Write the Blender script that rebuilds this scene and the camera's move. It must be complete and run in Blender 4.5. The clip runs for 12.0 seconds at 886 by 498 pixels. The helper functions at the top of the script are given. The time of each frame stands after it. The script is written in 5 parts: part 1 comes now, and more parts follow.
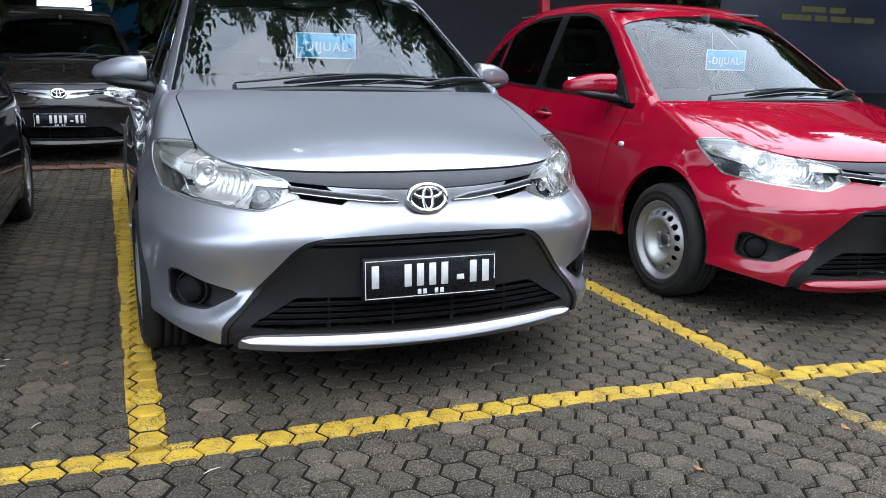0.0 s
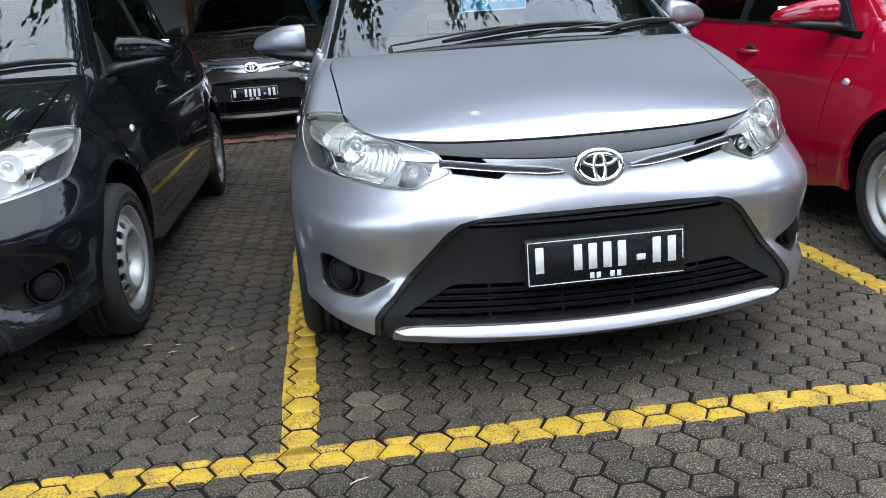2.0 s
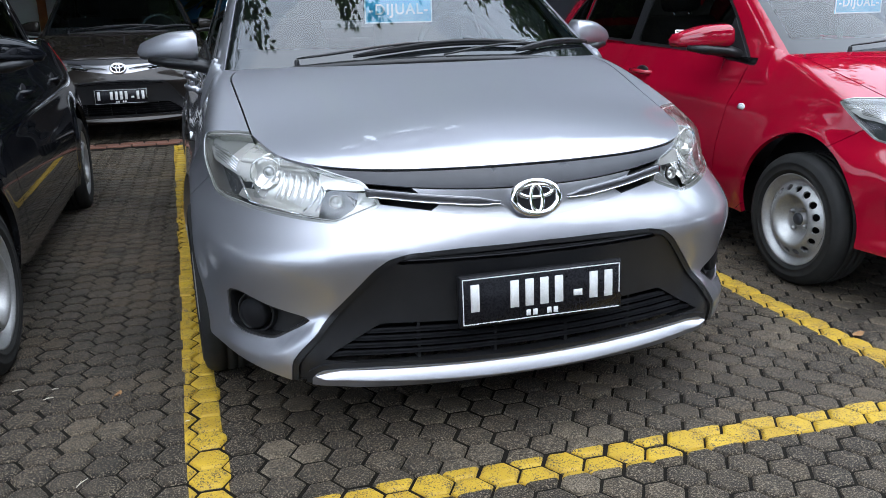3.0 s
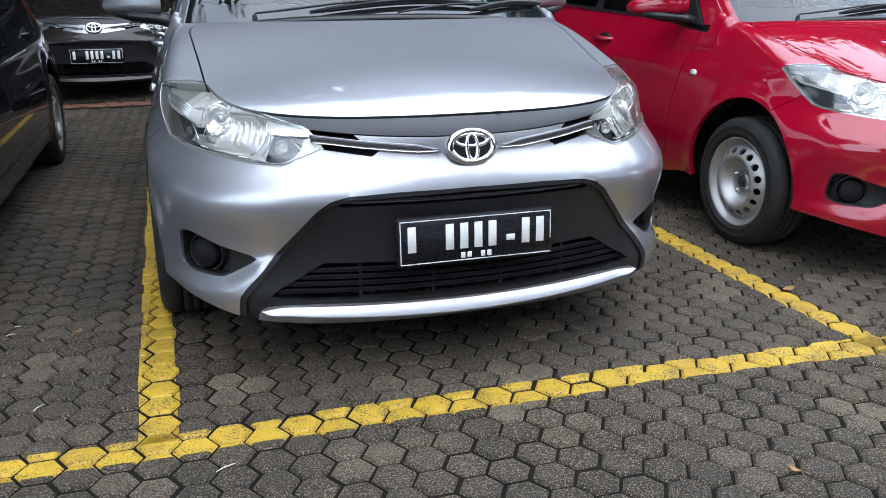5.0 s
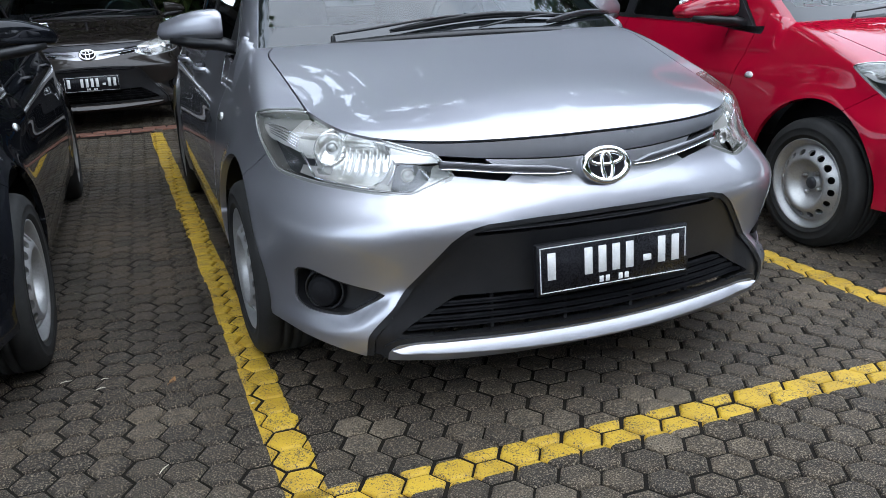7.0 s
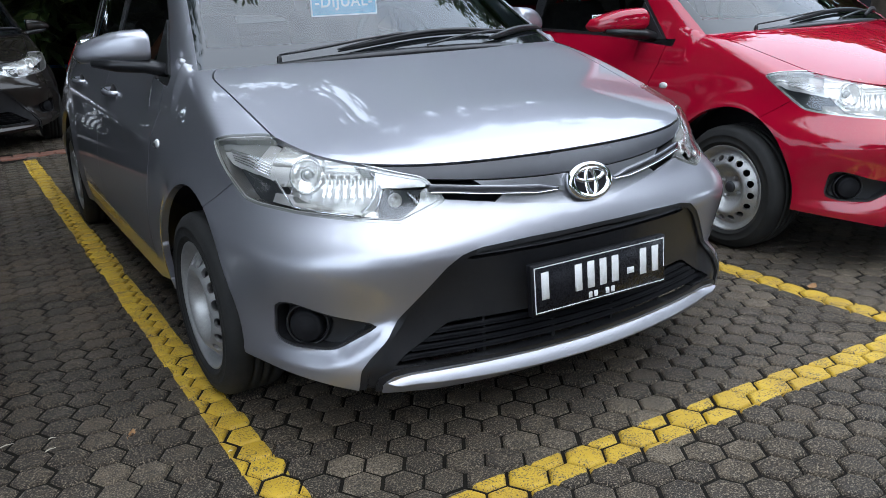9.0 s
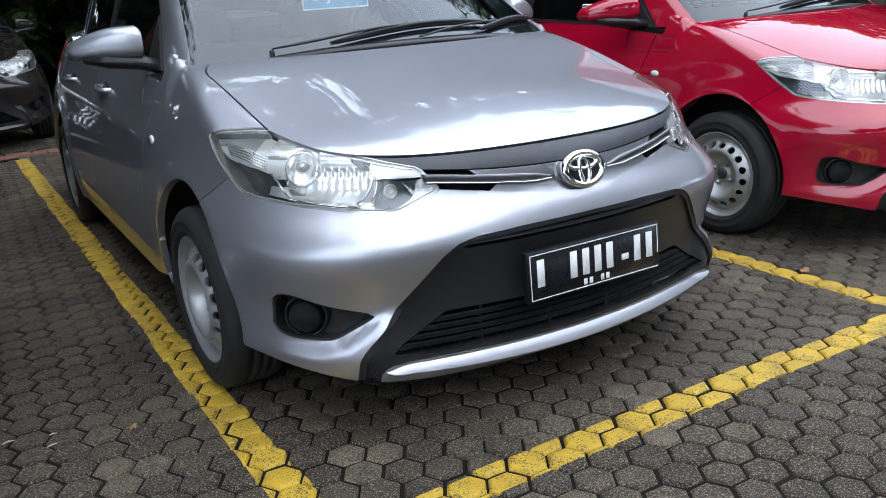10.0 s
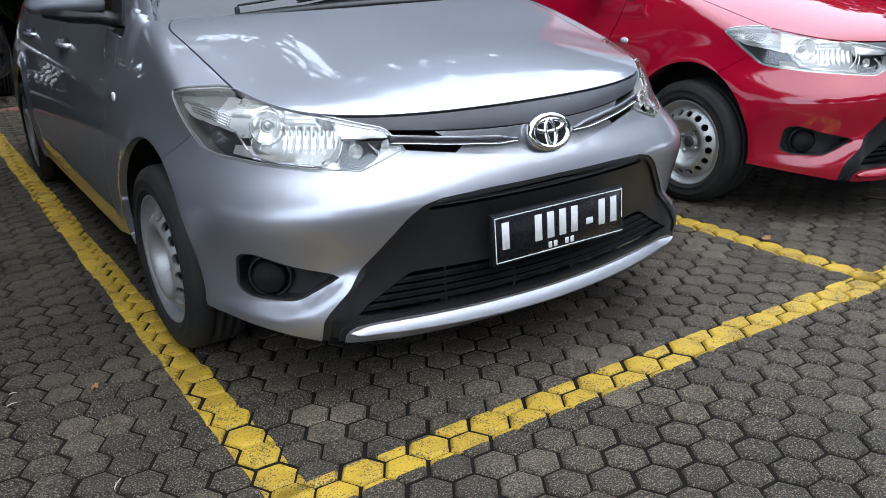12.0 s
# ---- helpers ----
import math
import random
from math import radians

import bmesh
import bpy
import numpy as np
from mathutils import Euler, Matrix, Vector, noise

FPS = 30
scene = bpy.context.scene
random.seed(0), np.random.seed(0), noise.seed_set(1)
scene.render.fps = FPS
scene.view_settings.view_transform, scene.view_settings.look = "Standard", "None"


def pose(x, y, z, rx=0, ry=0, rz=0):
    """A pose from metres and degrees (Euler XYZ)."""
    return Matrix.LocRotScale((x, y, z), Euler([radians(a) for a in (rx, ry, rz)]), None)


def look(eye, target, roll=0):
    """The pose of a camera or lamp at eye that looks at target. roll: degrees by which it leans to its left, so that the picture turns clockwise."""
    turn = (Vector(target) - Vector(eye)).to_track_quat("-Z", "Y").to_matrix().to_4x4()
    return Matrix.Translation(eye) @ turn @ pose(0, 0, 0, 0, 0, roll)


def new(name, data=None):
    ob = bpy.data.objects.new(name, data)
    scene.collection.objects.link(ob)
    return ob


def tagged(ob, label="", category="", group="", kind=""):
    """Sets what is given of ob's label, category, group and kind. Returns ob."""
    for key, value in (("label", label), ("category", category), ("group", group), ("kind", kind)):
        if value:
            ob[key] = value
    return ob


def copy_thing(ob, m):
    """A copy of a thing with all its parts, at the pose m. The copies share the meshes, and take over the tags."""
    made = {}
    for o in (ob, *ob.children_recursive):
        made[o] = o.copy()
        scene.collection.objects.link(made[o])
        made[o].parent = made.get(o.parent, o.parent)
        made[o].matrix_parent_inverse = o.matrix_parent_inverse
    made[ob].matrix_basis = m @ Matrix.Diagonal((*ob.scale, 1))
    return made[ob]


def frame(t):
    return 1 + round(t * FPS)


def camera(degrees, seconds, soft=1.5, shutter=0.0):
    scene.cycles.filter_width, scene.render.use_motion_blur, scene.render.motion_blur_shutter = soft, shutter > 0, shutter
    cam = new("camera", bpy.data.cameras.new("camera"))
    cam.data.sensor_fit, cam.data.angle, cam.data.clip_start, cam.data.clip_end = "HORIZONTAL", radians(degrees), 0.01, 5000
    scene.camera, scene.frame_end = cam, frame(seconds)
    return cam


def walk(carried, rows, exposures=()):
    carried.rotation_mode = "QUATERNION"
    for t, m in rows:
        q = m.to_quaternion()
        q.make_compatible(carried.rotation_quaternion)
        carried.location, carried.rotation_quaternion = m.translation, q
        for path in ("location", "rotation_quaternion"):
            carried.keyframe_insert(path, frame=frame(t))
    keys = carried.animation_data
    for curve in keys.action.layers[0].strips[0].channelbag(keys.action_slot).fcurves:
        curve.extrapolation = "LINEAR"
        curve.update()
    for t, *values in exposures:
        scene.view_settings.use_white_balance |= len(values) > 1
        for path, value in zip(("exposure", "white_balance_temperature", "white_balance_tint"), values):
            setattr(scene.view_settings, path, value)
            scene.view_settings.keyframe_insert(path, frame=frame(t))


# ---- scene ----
import collections

cam = camera(56.7, 12.0, soft=0.75)
PATH = [
    (0, (-0.901, -2.299, 1.04), (-0.162, -0.493, 0.599), 1.3),
    (0.5, (-0.923, -2.24, 1.035), (-0.227, -0.429, 0.547), 0.2),
    (1, (-0.853, -2.17, 1.029), (-0.226, -0.345, 0.507), -1.7),
    (1.5, (-0.738, -2.07, 1.047), (-0.437, -0.157, 0.548), -5.1),
    (2, (-0.709, -2.014, 1.037), (-0.448, -0.107, 0.494), -3.8),
    (2.5, (-0.765, -1.867, 1.065), (-0.302, -0.007, 0.493), -1.7),
    (3, (-0.823, -1.802, 1.077), (-0.248, 0.033, 0.529), -1.4),
    (4.8, (-0.745, -1.959, 1.047), (-0.073, -0.161, 0.484), 0.1),
    (5, (-0.75, -1.974, 1.038), (-0.149, -0.167, 0.427), -0.2),
    (5.5, (-0.854, -1.926, 1.04), (-0.262, -0.13, 0.389), 1.9),
    (6, (-1.038, -1.857, 1.072), (-0.412, -0.064, 0.444), -0.3),
    (6.5, (-1.095, -1.823, 1.071), (-0.4, -0.04, 0.488), -0.7),
    (7, (-1.119, -1.708, 1.06), (-0.435, 0.076, 0.468), -2.5),
    (7.2, (-1.123, -1.618, 1.059), (-0.484, 0.173, 0.442), -3.5),
    (8.8, (-1.358, -1.519, 1.088), (-0.428, 0.155, 0.51), -3.1),
    (9, (-1.358, -1.515, 1.086), (-0.384, 0.133, 0.508), -2.9),
    (9.5, (-1.361, -1.519, 1.088), (-0.374, 0.119, 0.504), -3.7),
    (10, (-1.372, -1.528, 1.083), (-0.389, 0.109, 0.488), -3.8),
    (10.5, (-1.381, -1.536, 1.081), (-0.384, 0.088, 0.474), -3.5),
    (11, (-1.388, -1.54, 1.072), (-0.39, 0.073, 0.438), -3.3),
    (11.5, (-1.387, -1.532, 1.07), (-0.383, 0.069, 0.415), -2.9),
    (12, (-1.365, -1.539, 1.067), (-0.338, 0.04, 0.395), -2.5),
]
walk(cam, [(t, look(eye, target, roll)) for t, eye, target, roll in PATH],
     [(0, 1.88), (1, 1.92), (2, 1.97), (2.5, 1.83), (3, 1.82), (5, 1.84), (5.5, 1.96), (6.5, 1.70), (7, 1.72), (9, 1.61), (9.5, 1.66), (12, 1.69)])

# ---- sky and sun: a bright overcast day ----
world = bpy.data.worlds.new("overcast_sky")
scene.world = world
world.use_nodes = True
wn = world.node_tree.nodes
sky = wn.new("ShaderNodeTexSky")
sky.sky_type, sky.sun_disc = "NISHITA", False
sky.sun_elevation, sky.sun_rotation = radians(63), radians(173)
sky.air_density, sky.dust_density, sky.ozone_density = 1.0, 2.0, 1.0
wn["Background"].inputs[1].default_value = 0.13
veil = wn.new("ShaderNodeMix")   # an even cloud veil over the sky
veil.data_type = "RGBA"
veil.inputs[0].default_value = 0.85
veil.inputs[7].default_value = (7.65, 9.0, 11.0, 1)
world.node_tree.links.new(sky.outputs[0], veil.inputs[6])
world.node_tree.links.new(veil.outputs[2], wn["Background"].inputs[0])
sun = new("sun", bpy.data.lights.new("sun", "SUN"))
sun.data.energy, sun.data.angle, sun.data.color = 0.5, radians(110), (1.0, 0.96, 0.90)
sun.matrix_world = look((1.0, -8, 16), (0, 0, 0))


# ---- materials ----
def shader(name, color=(0.5, 0.5, 0.5), rough=0.5, metal=0.0, coat=0.0):
    m = bpy.data.materials.new(name)
    m.use_nodes = True
    b = m.node_tree.nodes["Principled BSDF"]
    b.inputs["Base Color"].default_value = (*color, 1)
    b.inputs["Roughness"].default_value = rough
    b.inputs["Metallic"].default_value = metal
    b.inputs["Coat Weight"].default_value = coat
    b.inputs["Coat Roughness"].default_value = 0.03
    return m, m.node_tree.nodes, m.node_tree.links, b


def texture(n, l, scale, detail=4.0, rough=0.6, coord="Object"):
    c, t = n.new("ShaderNodeTexCoord"), n.new("ShaderNodeTexNoise")
    t.inputs["Scale"].default_value, t.inputs["Detail"].default_value, t.inputs["Roughness"].default_value = scale, detail, rough
    l.new(c.outputs[coord], t.inputs["Vector"])
    return t.outputs["Fac"]


def ramp(n, l, fac, stops):
    r = n.new("ShaderNodeValToRGB")
    while len(r.color_ramp.elements) < len(stops):
        r.color_ramp.elements.new(0.5)
    for e, (p, c) in zip(r.color_ramp.elements, stops):
        e.position, e.color = p, (*c, 1)
    l.new(fac, r.inputs[0])
    return r.outputs[0]


def mixed(n, l, kind, fac, a, b):
    m = n.new("ShaderNodeMix")
    m.data_type, m.blend_type = "RGBA", kind
    for k, v in ((0, fac), (6, a), (7, b)):
        if isinstance(v, (int, float)):
            m.inputs[k].default_value = v
        elif isinstance(v, tuple):
            m.inputs[k].default_value = (*v, 1)
        else:
            l.new(v, m.inputs[k])
    return m.outputs[2]


def bumped(n, l, b, height, strength, distance):
    u = n.new("ShaderNodeBump")
    u.inputs["Strength"].default_value, u.inputs["Distance"].default_value = strength, distance
    l.new(height, u.inputs["Height"])
    l.new(u.outputs[0], b.inputs["Normal"])


def worn(name, dark, light, rough, scale, fine, metal=0.0, bump=0.3, depth=0.002, coat=0.0, gloss=0.4):
    """A surface whose colour drifts between two tones at two scales, with fine relief."""
    m, n, l, b = shader(name, dark, rough, metal, coat)
    big, small = texture(n, l, scale), texture(n, l, fine, 6.0, 0.7)
    base = ramp(n, l, big, ((0.3, dark), (0.7, light)))
    l.new(mixed(n, l, "OVERLAY", 0.35, base, ramp(n, l, small, ((0.3, (0.3,) * 3), (0.7, (0.7,) * 3)))), b.inputs["Base Color"])
    l.new(ramp(n, l, small, ((0.3, (max(rough - 0.12, 0.02),) * 3), (0.8, (min(rough + 0.12, 1),) * 3))), b.inputs["Roughness"])
    if bump:
        bumped(n, l, b, small, bump, depth)
    b.inputs["Specular IOR Level"].default_value = gloss
    return m


def car_paint(name, color, metal, rough, coat_ior=1.62):
    """Clear-coated paint: flakes, faint orange peel, road dust low down on the panels."""
    m, n, l, b = shader(name, color, rough, metal, 1.0)
    b.inputs["Specular IOR Level"].default_value = 0.0   # the clear coat alone gives the gloss
    b.inputs["Coat IOR"].default_value = coat_ior
    b.inputs["Specular Tint"].default_value = (0.17, 0.18, 0.21, 1)   # flakes under the coat do not brighten at a slant
    flake = texture(n, l, 900.0, 2.0)
    dust = texture(n, l, 3.0, 6.0, 0.65)
    spot = texture(n, l, 160.0, 3.0, 0.6)
    tone = mixed(n, l, "MIX", ramp(n, l, flake, ((0.45, (0, 0, 0)), (0.75, (0.25,) * 3))), color, tuple(min(1, c * 1.6 + 0.003) for c in color))
    dirt = mixed(n, l, "MULTIPLY", 1.0, ramp(n, l, dust, ((0.45, (0, 0, 0)), (0.8, (0.07,) * 3))), ramp(n, l, spot, ((0.4, (0.3,) * 3), (0.7, (1, 1, 1)))))
    l.new(mixed(n, l, "MIX", dirt, tone, (0.22, 0.2, 0.17)), b.inputs["Base Color"])
    place, axes = n.new("ShaderNodeNewGeometry"), n.new("ShaderNodeSeparateXYZ")
    l.new(place.outputs["Position"], axes.inputs[0])
    film = ramp(n, l, axes.outputs["Z"], ((0.16, (0.26,) * 3), (0.33, (0, 0, 0))))   # a dull film of road dust on the sills
    l.new(mixed(n, l, "LIGHTEN", 1.0, ramp(n, l, dust, ((0.4, (0.004,) * 3), (0.85, (0.022,) * 3))), film), b.inputs["Coat Roughness"])
    bumped(n, l, b, texture(n, l, 45.0, 1.0), 0.008, 0.001)
    return m


def pane(name, tint, gloss=0.02, strength=1.0):
    """Thin glass: tinted see-through, mirror-like by the Fresnel law."""
    m = bpy.data.materials.new(name)
    m.use_nodes = True
    n, l = m.node_tree.nodes, m.node_tree.links
    n.remove(n["Principled BSDF"])
    t, g, x, f = (n.new("ShaderNode" + k) for k in ("BsdfTransparent", "BsdfGlossy", "MixShader", "Fresnel"))
    t.inputs[0].default_value = (*tint, 1)
    g.inputs["Roughness"].default_value = gloss
    f.inputs["IOR"].default_value = 1.52 * strength
    l.new(f.outputs[0], x.inputs[0])
    l.new(t.outputs[0], x.inputs[1])
    l.new(g.outputs[0], x.inputs[2])
    l.new(x.outputs[0], n["Material Output"].inputs[0])
    return m


SILVER = car_paint("silver_paint", (0.341, 0.341, 0.368), 0.90, 0.44, 1.6)
RED = car_paint("red_paint", (0.25, 0.0018, 0.015), 0.0, 0.5)
BLACK = car_paint("black_paint", (0.004, 0.0045, 0.006), 0.0, 0.5, 1.38)
BROWN = car_paint("bronze_paint", (0.020, 0.017, 0.015), 0.5, 0.45, 1.40)
PLASTIC = worn("grey_black_plastic", (0.009, 0.009, 0.010), (0.017, 0.017, 0.018), 0.36, 6.0, 400.0, bump=0.12, depth=0.0006, gloss=0.32)
MOULD = worn("grey_moulding_plastic", (0.024, 0.025, 0.029), (0.036, 0.037, 0.043), 0.40, 8.0, 300.0, bump=0.05, depth=0.0005)
SLOT = worn("slot_black", (0.004, 0.004, 0.005), (0.010, 0.010, 0.011), 0.6, 20.0, 200.0, bump=0, gloss=0.1)
RUBBER = worn("tyre_rubber", (0.008, 0.008, 0.008), (0.019, 0.0185, 0.017), 0.75, 9.0, 180.0, bump=0.35, depth=0.001, gloss=0.25)
STEEL = worn("painted_steel", (0.31, 0.31, 0.305), (0.43, 0.425, 0.41), 0.46, 7.0, 120.0, metal=0.7, bump=0.1, depth=0.0006)
SATIN = car_paint("satin_grille_paint", (0.28, 0.28, 0.295), 0.9, 0.30, 1.5)
GRAPHITE = car_paint("graphite_blade_paint", (0.075, 0.075, 0.082), 0.8, 0.38, 1.4)
CHROME = shader("chrome", (0.82, 0.83, 0.85), 0.06, 1.0)[0]
def faceted(name, color, rough, metal, size, strength):
    """Metallised plastic pressed into small facets."""
    m, n, l, b = shader(name, color, rough, metal)
    c, v = n.new("ShaderNodeTexCoord"), n.new("ShaderNodeTexVoronoi")
    v.inputs["Scale"].default_value = size
    l.new(c.outputs["Object"], v.inputs["Vector"])
    bumped(n, l, b, v.outputs["Distance"], strength, 0.006)
    return m


LAMP = faceted("lamp_reflector", (0.80, 0.80, 0.77), 0.09, 0.72, 110.0, 0.05)
LAMP_GREY = faceted("lamp_grey", (0.42, 0.43, 0.42), 0.14, 0.6, 90.0, 0.05)
LAMP_SHELF = shader("lamp_shelf", (0.62, 0.62, 0.60), 0.22, 0.45)[0]
LAMP_DARK = shader("lamp_housing", (0.07, 0.075, 0.08), 0.2, 0.4)[0]
LENS = pane("lamp_lens", (0.97, 0.97, 0.97), 0.02, 1.1)
GLASS = pane("windscreen_glass", (0.52, 0.68, 0.71), 0.006, 1.06)
DARKGLASS = pane("tinted_glass", (0.07, 0.08, 0.085), 0.01)
SIDEGLASS = pane("side_glass", (0.27, 0.30, 0.30), 0.008)
FRIT = shader("black_glass_border", (0.006, 0.007, 0.008), 0.05)[0]
TRIM = worn("cabin_trim", (0.034, 0.038, 0.040), (0.055, 0.058, 0.060), 0.7, 8.0, 220.0, bump=0.2)
CLOTH = worn("seat_cloth", (0.05, 0.05, 0.055), (0.09, 0.09, 0.095), 0.9, 10.0, 300.0, bump=0.3)
WHITE = worn("white_plate_paint", (0.5, 0.5, 0.49), (0.6, 0.6, 0.59), 0.4, 30.0, 300.0, bump=0)
PLATE = worn("black_plate_paint", (0.005, 0.005, 0.0065), (0.009, 0.009, 0.011), 0.30, 20.0, 200.0, bump=0.02, gloss=0.22)
TAIL = shader("red_lamp_lens", (0.45, 0.01, 0.015), 0.08, 0.0, 1.0)[0]


# ---- mesh tools ----
def part(name, bm, material, parent=None, label="", smooth=True):
    me = bpy.data.meshes.new(name)
    bm.to_mesh(me)
    bm.free()
    if smooth:
        me.polygons.foreach_set("use_smooth", [True] * len(me.polygons))
    me.materials.append(material)
    ob = new(name, me)
    ob.parent = parent
    return tagged(ob, label)


def mesh_part(name, verts, faces, material, parent=None, label="", smooth=True):
    me = bpy.data.meshes.new(name)
    me.from_pydata([tuple(v) for v in verts], [], faces)
    if smooth:
        me.polygons.foreach_set("use_smooth", [True] * len(me.polygons))
    me.materials.append(material)
    ob = new(name, me)
    ob.parent = parent
    return tagged(ob, label)


def spline(points):
    """A smooth curve through (x, y) points: natural cubic."""
    xs, ys = (np.array(c, float) for c in zip(*points))
    n, h = len(xs), np.diff(np.array([p[0] for p in points], float))
    a, r = np.eye(n), np.zeros(n)
    for i in range(1, n - 1):
        a[i, i - 1:i + 2] = h[i - 1], 2 * (h[i - 1] + h[i]), h[i]
        r[i] = 6 * ((ys[i + 1] - ys[i]) / h[i] - (ys[i] - ys[i - 1]) / h[i - 1])
    m = np.linalg.solve(a, r)

    def at(v):
        v = np.clip(np.asarray(v, float), xs[0], xs[-1])
        i = np.clip(np.searchsorted(xs, v) - 1, 0, n - 2)
        p, q = (xs[i + 1] - v) / h[i], (v - xs[i]) / h[i]
        return p * ys[i] + q * ys[i + 1] + ((p ** 3 - p) * m[i] + (q ** 3 - q) * m[i + 1]) * h[i] ** 2 / 6
    return at


def smax(a, b, k):
    return np.maximum(a, b) + np.maximum(k - np.abs(a - b), 0) ** 2 / (4 * k)


def inside(u, v, poly):
    """Signed distance to a closed outline, negative within."""
    d, s = np.full(u.shape, 1e9), np.ones(u.shape)
    for (ax, ay), (bx, by) in zip(poly, poly[1:] + poly[:1]):
        ex, ey, wx, wy = bx - ax, by - ay, u - ax, v - ay
        t = np.clip((wx * ex + wy * ey) / (ex * ex + ey * ey), 0, 1)
        d = np.minimum(d, (wx - ex * t) ** 2 + (wy - ey * t) ** 2)
        c1, c2, c3 = v >= ay, v < by, ex * wy > ey * wx
        s = np.where((c1 & c2 & c3) | (~c1 & ~c2 & ~c3), -s, s)
    return s * np.sqrt(d)


def rounded(poly, r, n=4):
    """The outline with its corners rounded by about r."""
    out = []
    for i, p in enumerate(poly):
        a, b, c = Vector(poly[i - 1]), Vector(p), Vector(poly[(i + 1) % len(poly)])
        ra, rc = min(r, (a - b).length * 0.45), min(r, (c - b).length * 0.45)
        s, e = b + (a - b).normalized() * ra, b + (c - b).normalized() * rc
        for k in range(n + 1):
            t = k / n
            q = s * (1 - t) ** 2 + b * 2 * t * (1 - t) + e * t * t
            out.append((q.x, q.y))
    return out


class Shell:
    """A sheet of faces that can be parted along level lines of functions of the place."""

    def __init__(self):
        self.verts, self.faces = [], []

    def places(self):
        return np.array(self.verts)

    def part_by(self, faces, fun):
        """The faces where fun is below zero, and the others, cut exactly at zero."""
        p = self.places()
        f = fun(p[:, 0], p[:, 1], p[:, 2])
        f = np.where(np.abs(f) < 1e-7, 1e-7, f)
        cuts, within, rest = {}, [], []
        for face in faces:
            vals = [f[i] for i in face]
            if max(vals) < 0:
                within.append(face)
            elif min(vals) > 0:
                rest.append(face)
            else:
                lo, hi = [], []
                for k, i in enumerate(face):
                    j = face[(k + 1) % len(face)]
                    (lo if f[i] < 0 else hi).append(i)
                    if (f[i] < 0) != (f[j] < 0):
                        key = (i, j) if i < j else (j, i)
                        if key not in cuts:
                            t = f[key[0]] / (f[key[0]] - f[key[1]])
                            a, b = self.verts[key[0]], self.verts[key[1]]
                            cuts[key] = len(self.verts)
                            self.verts.append(tuple(a[c] + (b[c] - a[c]) * t for c in range(3)))
                        lo.append(cuts[key])
                        hi.append(cuts[key])
                if len(lo) > 2:
                    within.append(tuple(lo))
                if len(hi) > 2:
                    rest.append(tuple(hi))
        return within, rest


def panel(name, shell, faces, material, parent, side=0, depth=0.012, sink=0.0, label="", deep_material=None):
    """A sheet-metal panel out of a shell's faces, with its edge turned in by depth. side 0: both halves in one; 1 or -1: one half."""
    used = sorted({i for f in faces for i in f})
    at = {i: k for k, i in enumerate(used)}
    v = np.array([shell.verts[i] for i in used])
    fs = [tuple(at[i] for i in f) for f in faces]
    nor = np.zeros_like(v)
    for f in fs:
        a = v[list(f)]
        c = np.cross(a - np.roll(a, 1, 0), np.roll(a, -1, 0) - a).sum(0)
        for i in f:
            nor[i] += c
    nor /= np.maximum(np.linalg.norm(nor, axis=1), 1e-12)[:, None]
    v = v - nor * sink
    count = {}
    for f in fs:
        for a, b in zip(f, f[1:] + f[:1]):
            count[(a, b)] = 1
    rim = [(a, b) for a, b in count if (b, a) not in count and not (side == 0 and v[a][0] < 1e-5 and v[b][0] < 1e-5)]
    verts, faces2, lips = [tuple(p) for p in v], list(fs), []
    if depth:
        ends, lower = {}, {}
        for a, b in rim:
            for i in (a, b):
                if i not in ends:
                    ends[i] = len(verts)
                    verts.append(tuple(v[i]))
                    lower[i] = len(verts)
                    verts.append(tuple(v[i] - nor[i] * depth))
            lips.append(len(faces2))
            faces2.append((ends[b], ends[a], lower[a], lower[b]))
    if side <= 0:
        n = len(verts)
        flip = [(-x, y, z) for x, y, z in verts]
        other = [tuple(reversed([i + n for i in f])) for f in faces2]
        if side < 0:
            verts, faces2 = flip, [tuple(i - n for i in f) for f in other]
        else:
            weld = {i + n: i for i, p in enumerate(verts) if abs(p[0]) < 1e-5}
            verts += flip
            faces2 += [tuple(weld.get(i, i) for i in f) for f in other]
    ob = mesh_part(name, verts, faces2, material, parent, label)
    if deep_material:
        ob.data.materials.append(deep_material)
        half = len(faces2) // (2 if side == 0 else 1)
        for k in lips:
            ob.data.polygons[k].material_index = 1
            if side == 0:
                ob.data.polygons[k + half].material_index = 1
    return ob


def lathe(profile, n=32, arc=2 * math.pi):
    """A bmesh of the (radius, along) profile turned round the x axis."""
    bm = bmesh.new()
    rings = []
    for r, a in profile:
        if r < 1e-6:
            rings.append([bm.verts.new((a, 0, 0))] * n)
        else:
            rings.append([bm.verts.new((a, r * math.cos(arc * k / n), r * math.sin(arc * k / n))) for k in range(n)])
    for p, q in zip(rings, rings[1:]):
        for k in range(n):
            vs = []
            for w in (p[k], q[k], q[(k + 1) % n], p[(k + 1) % n]):
                if w not in vs:
                    vs.append(w)
            if len(vs) > 2:
                bm.faces.new(vs)
    bmesh.ops.recalc_face_normals(bm, faces=bm.faces)
    return bm


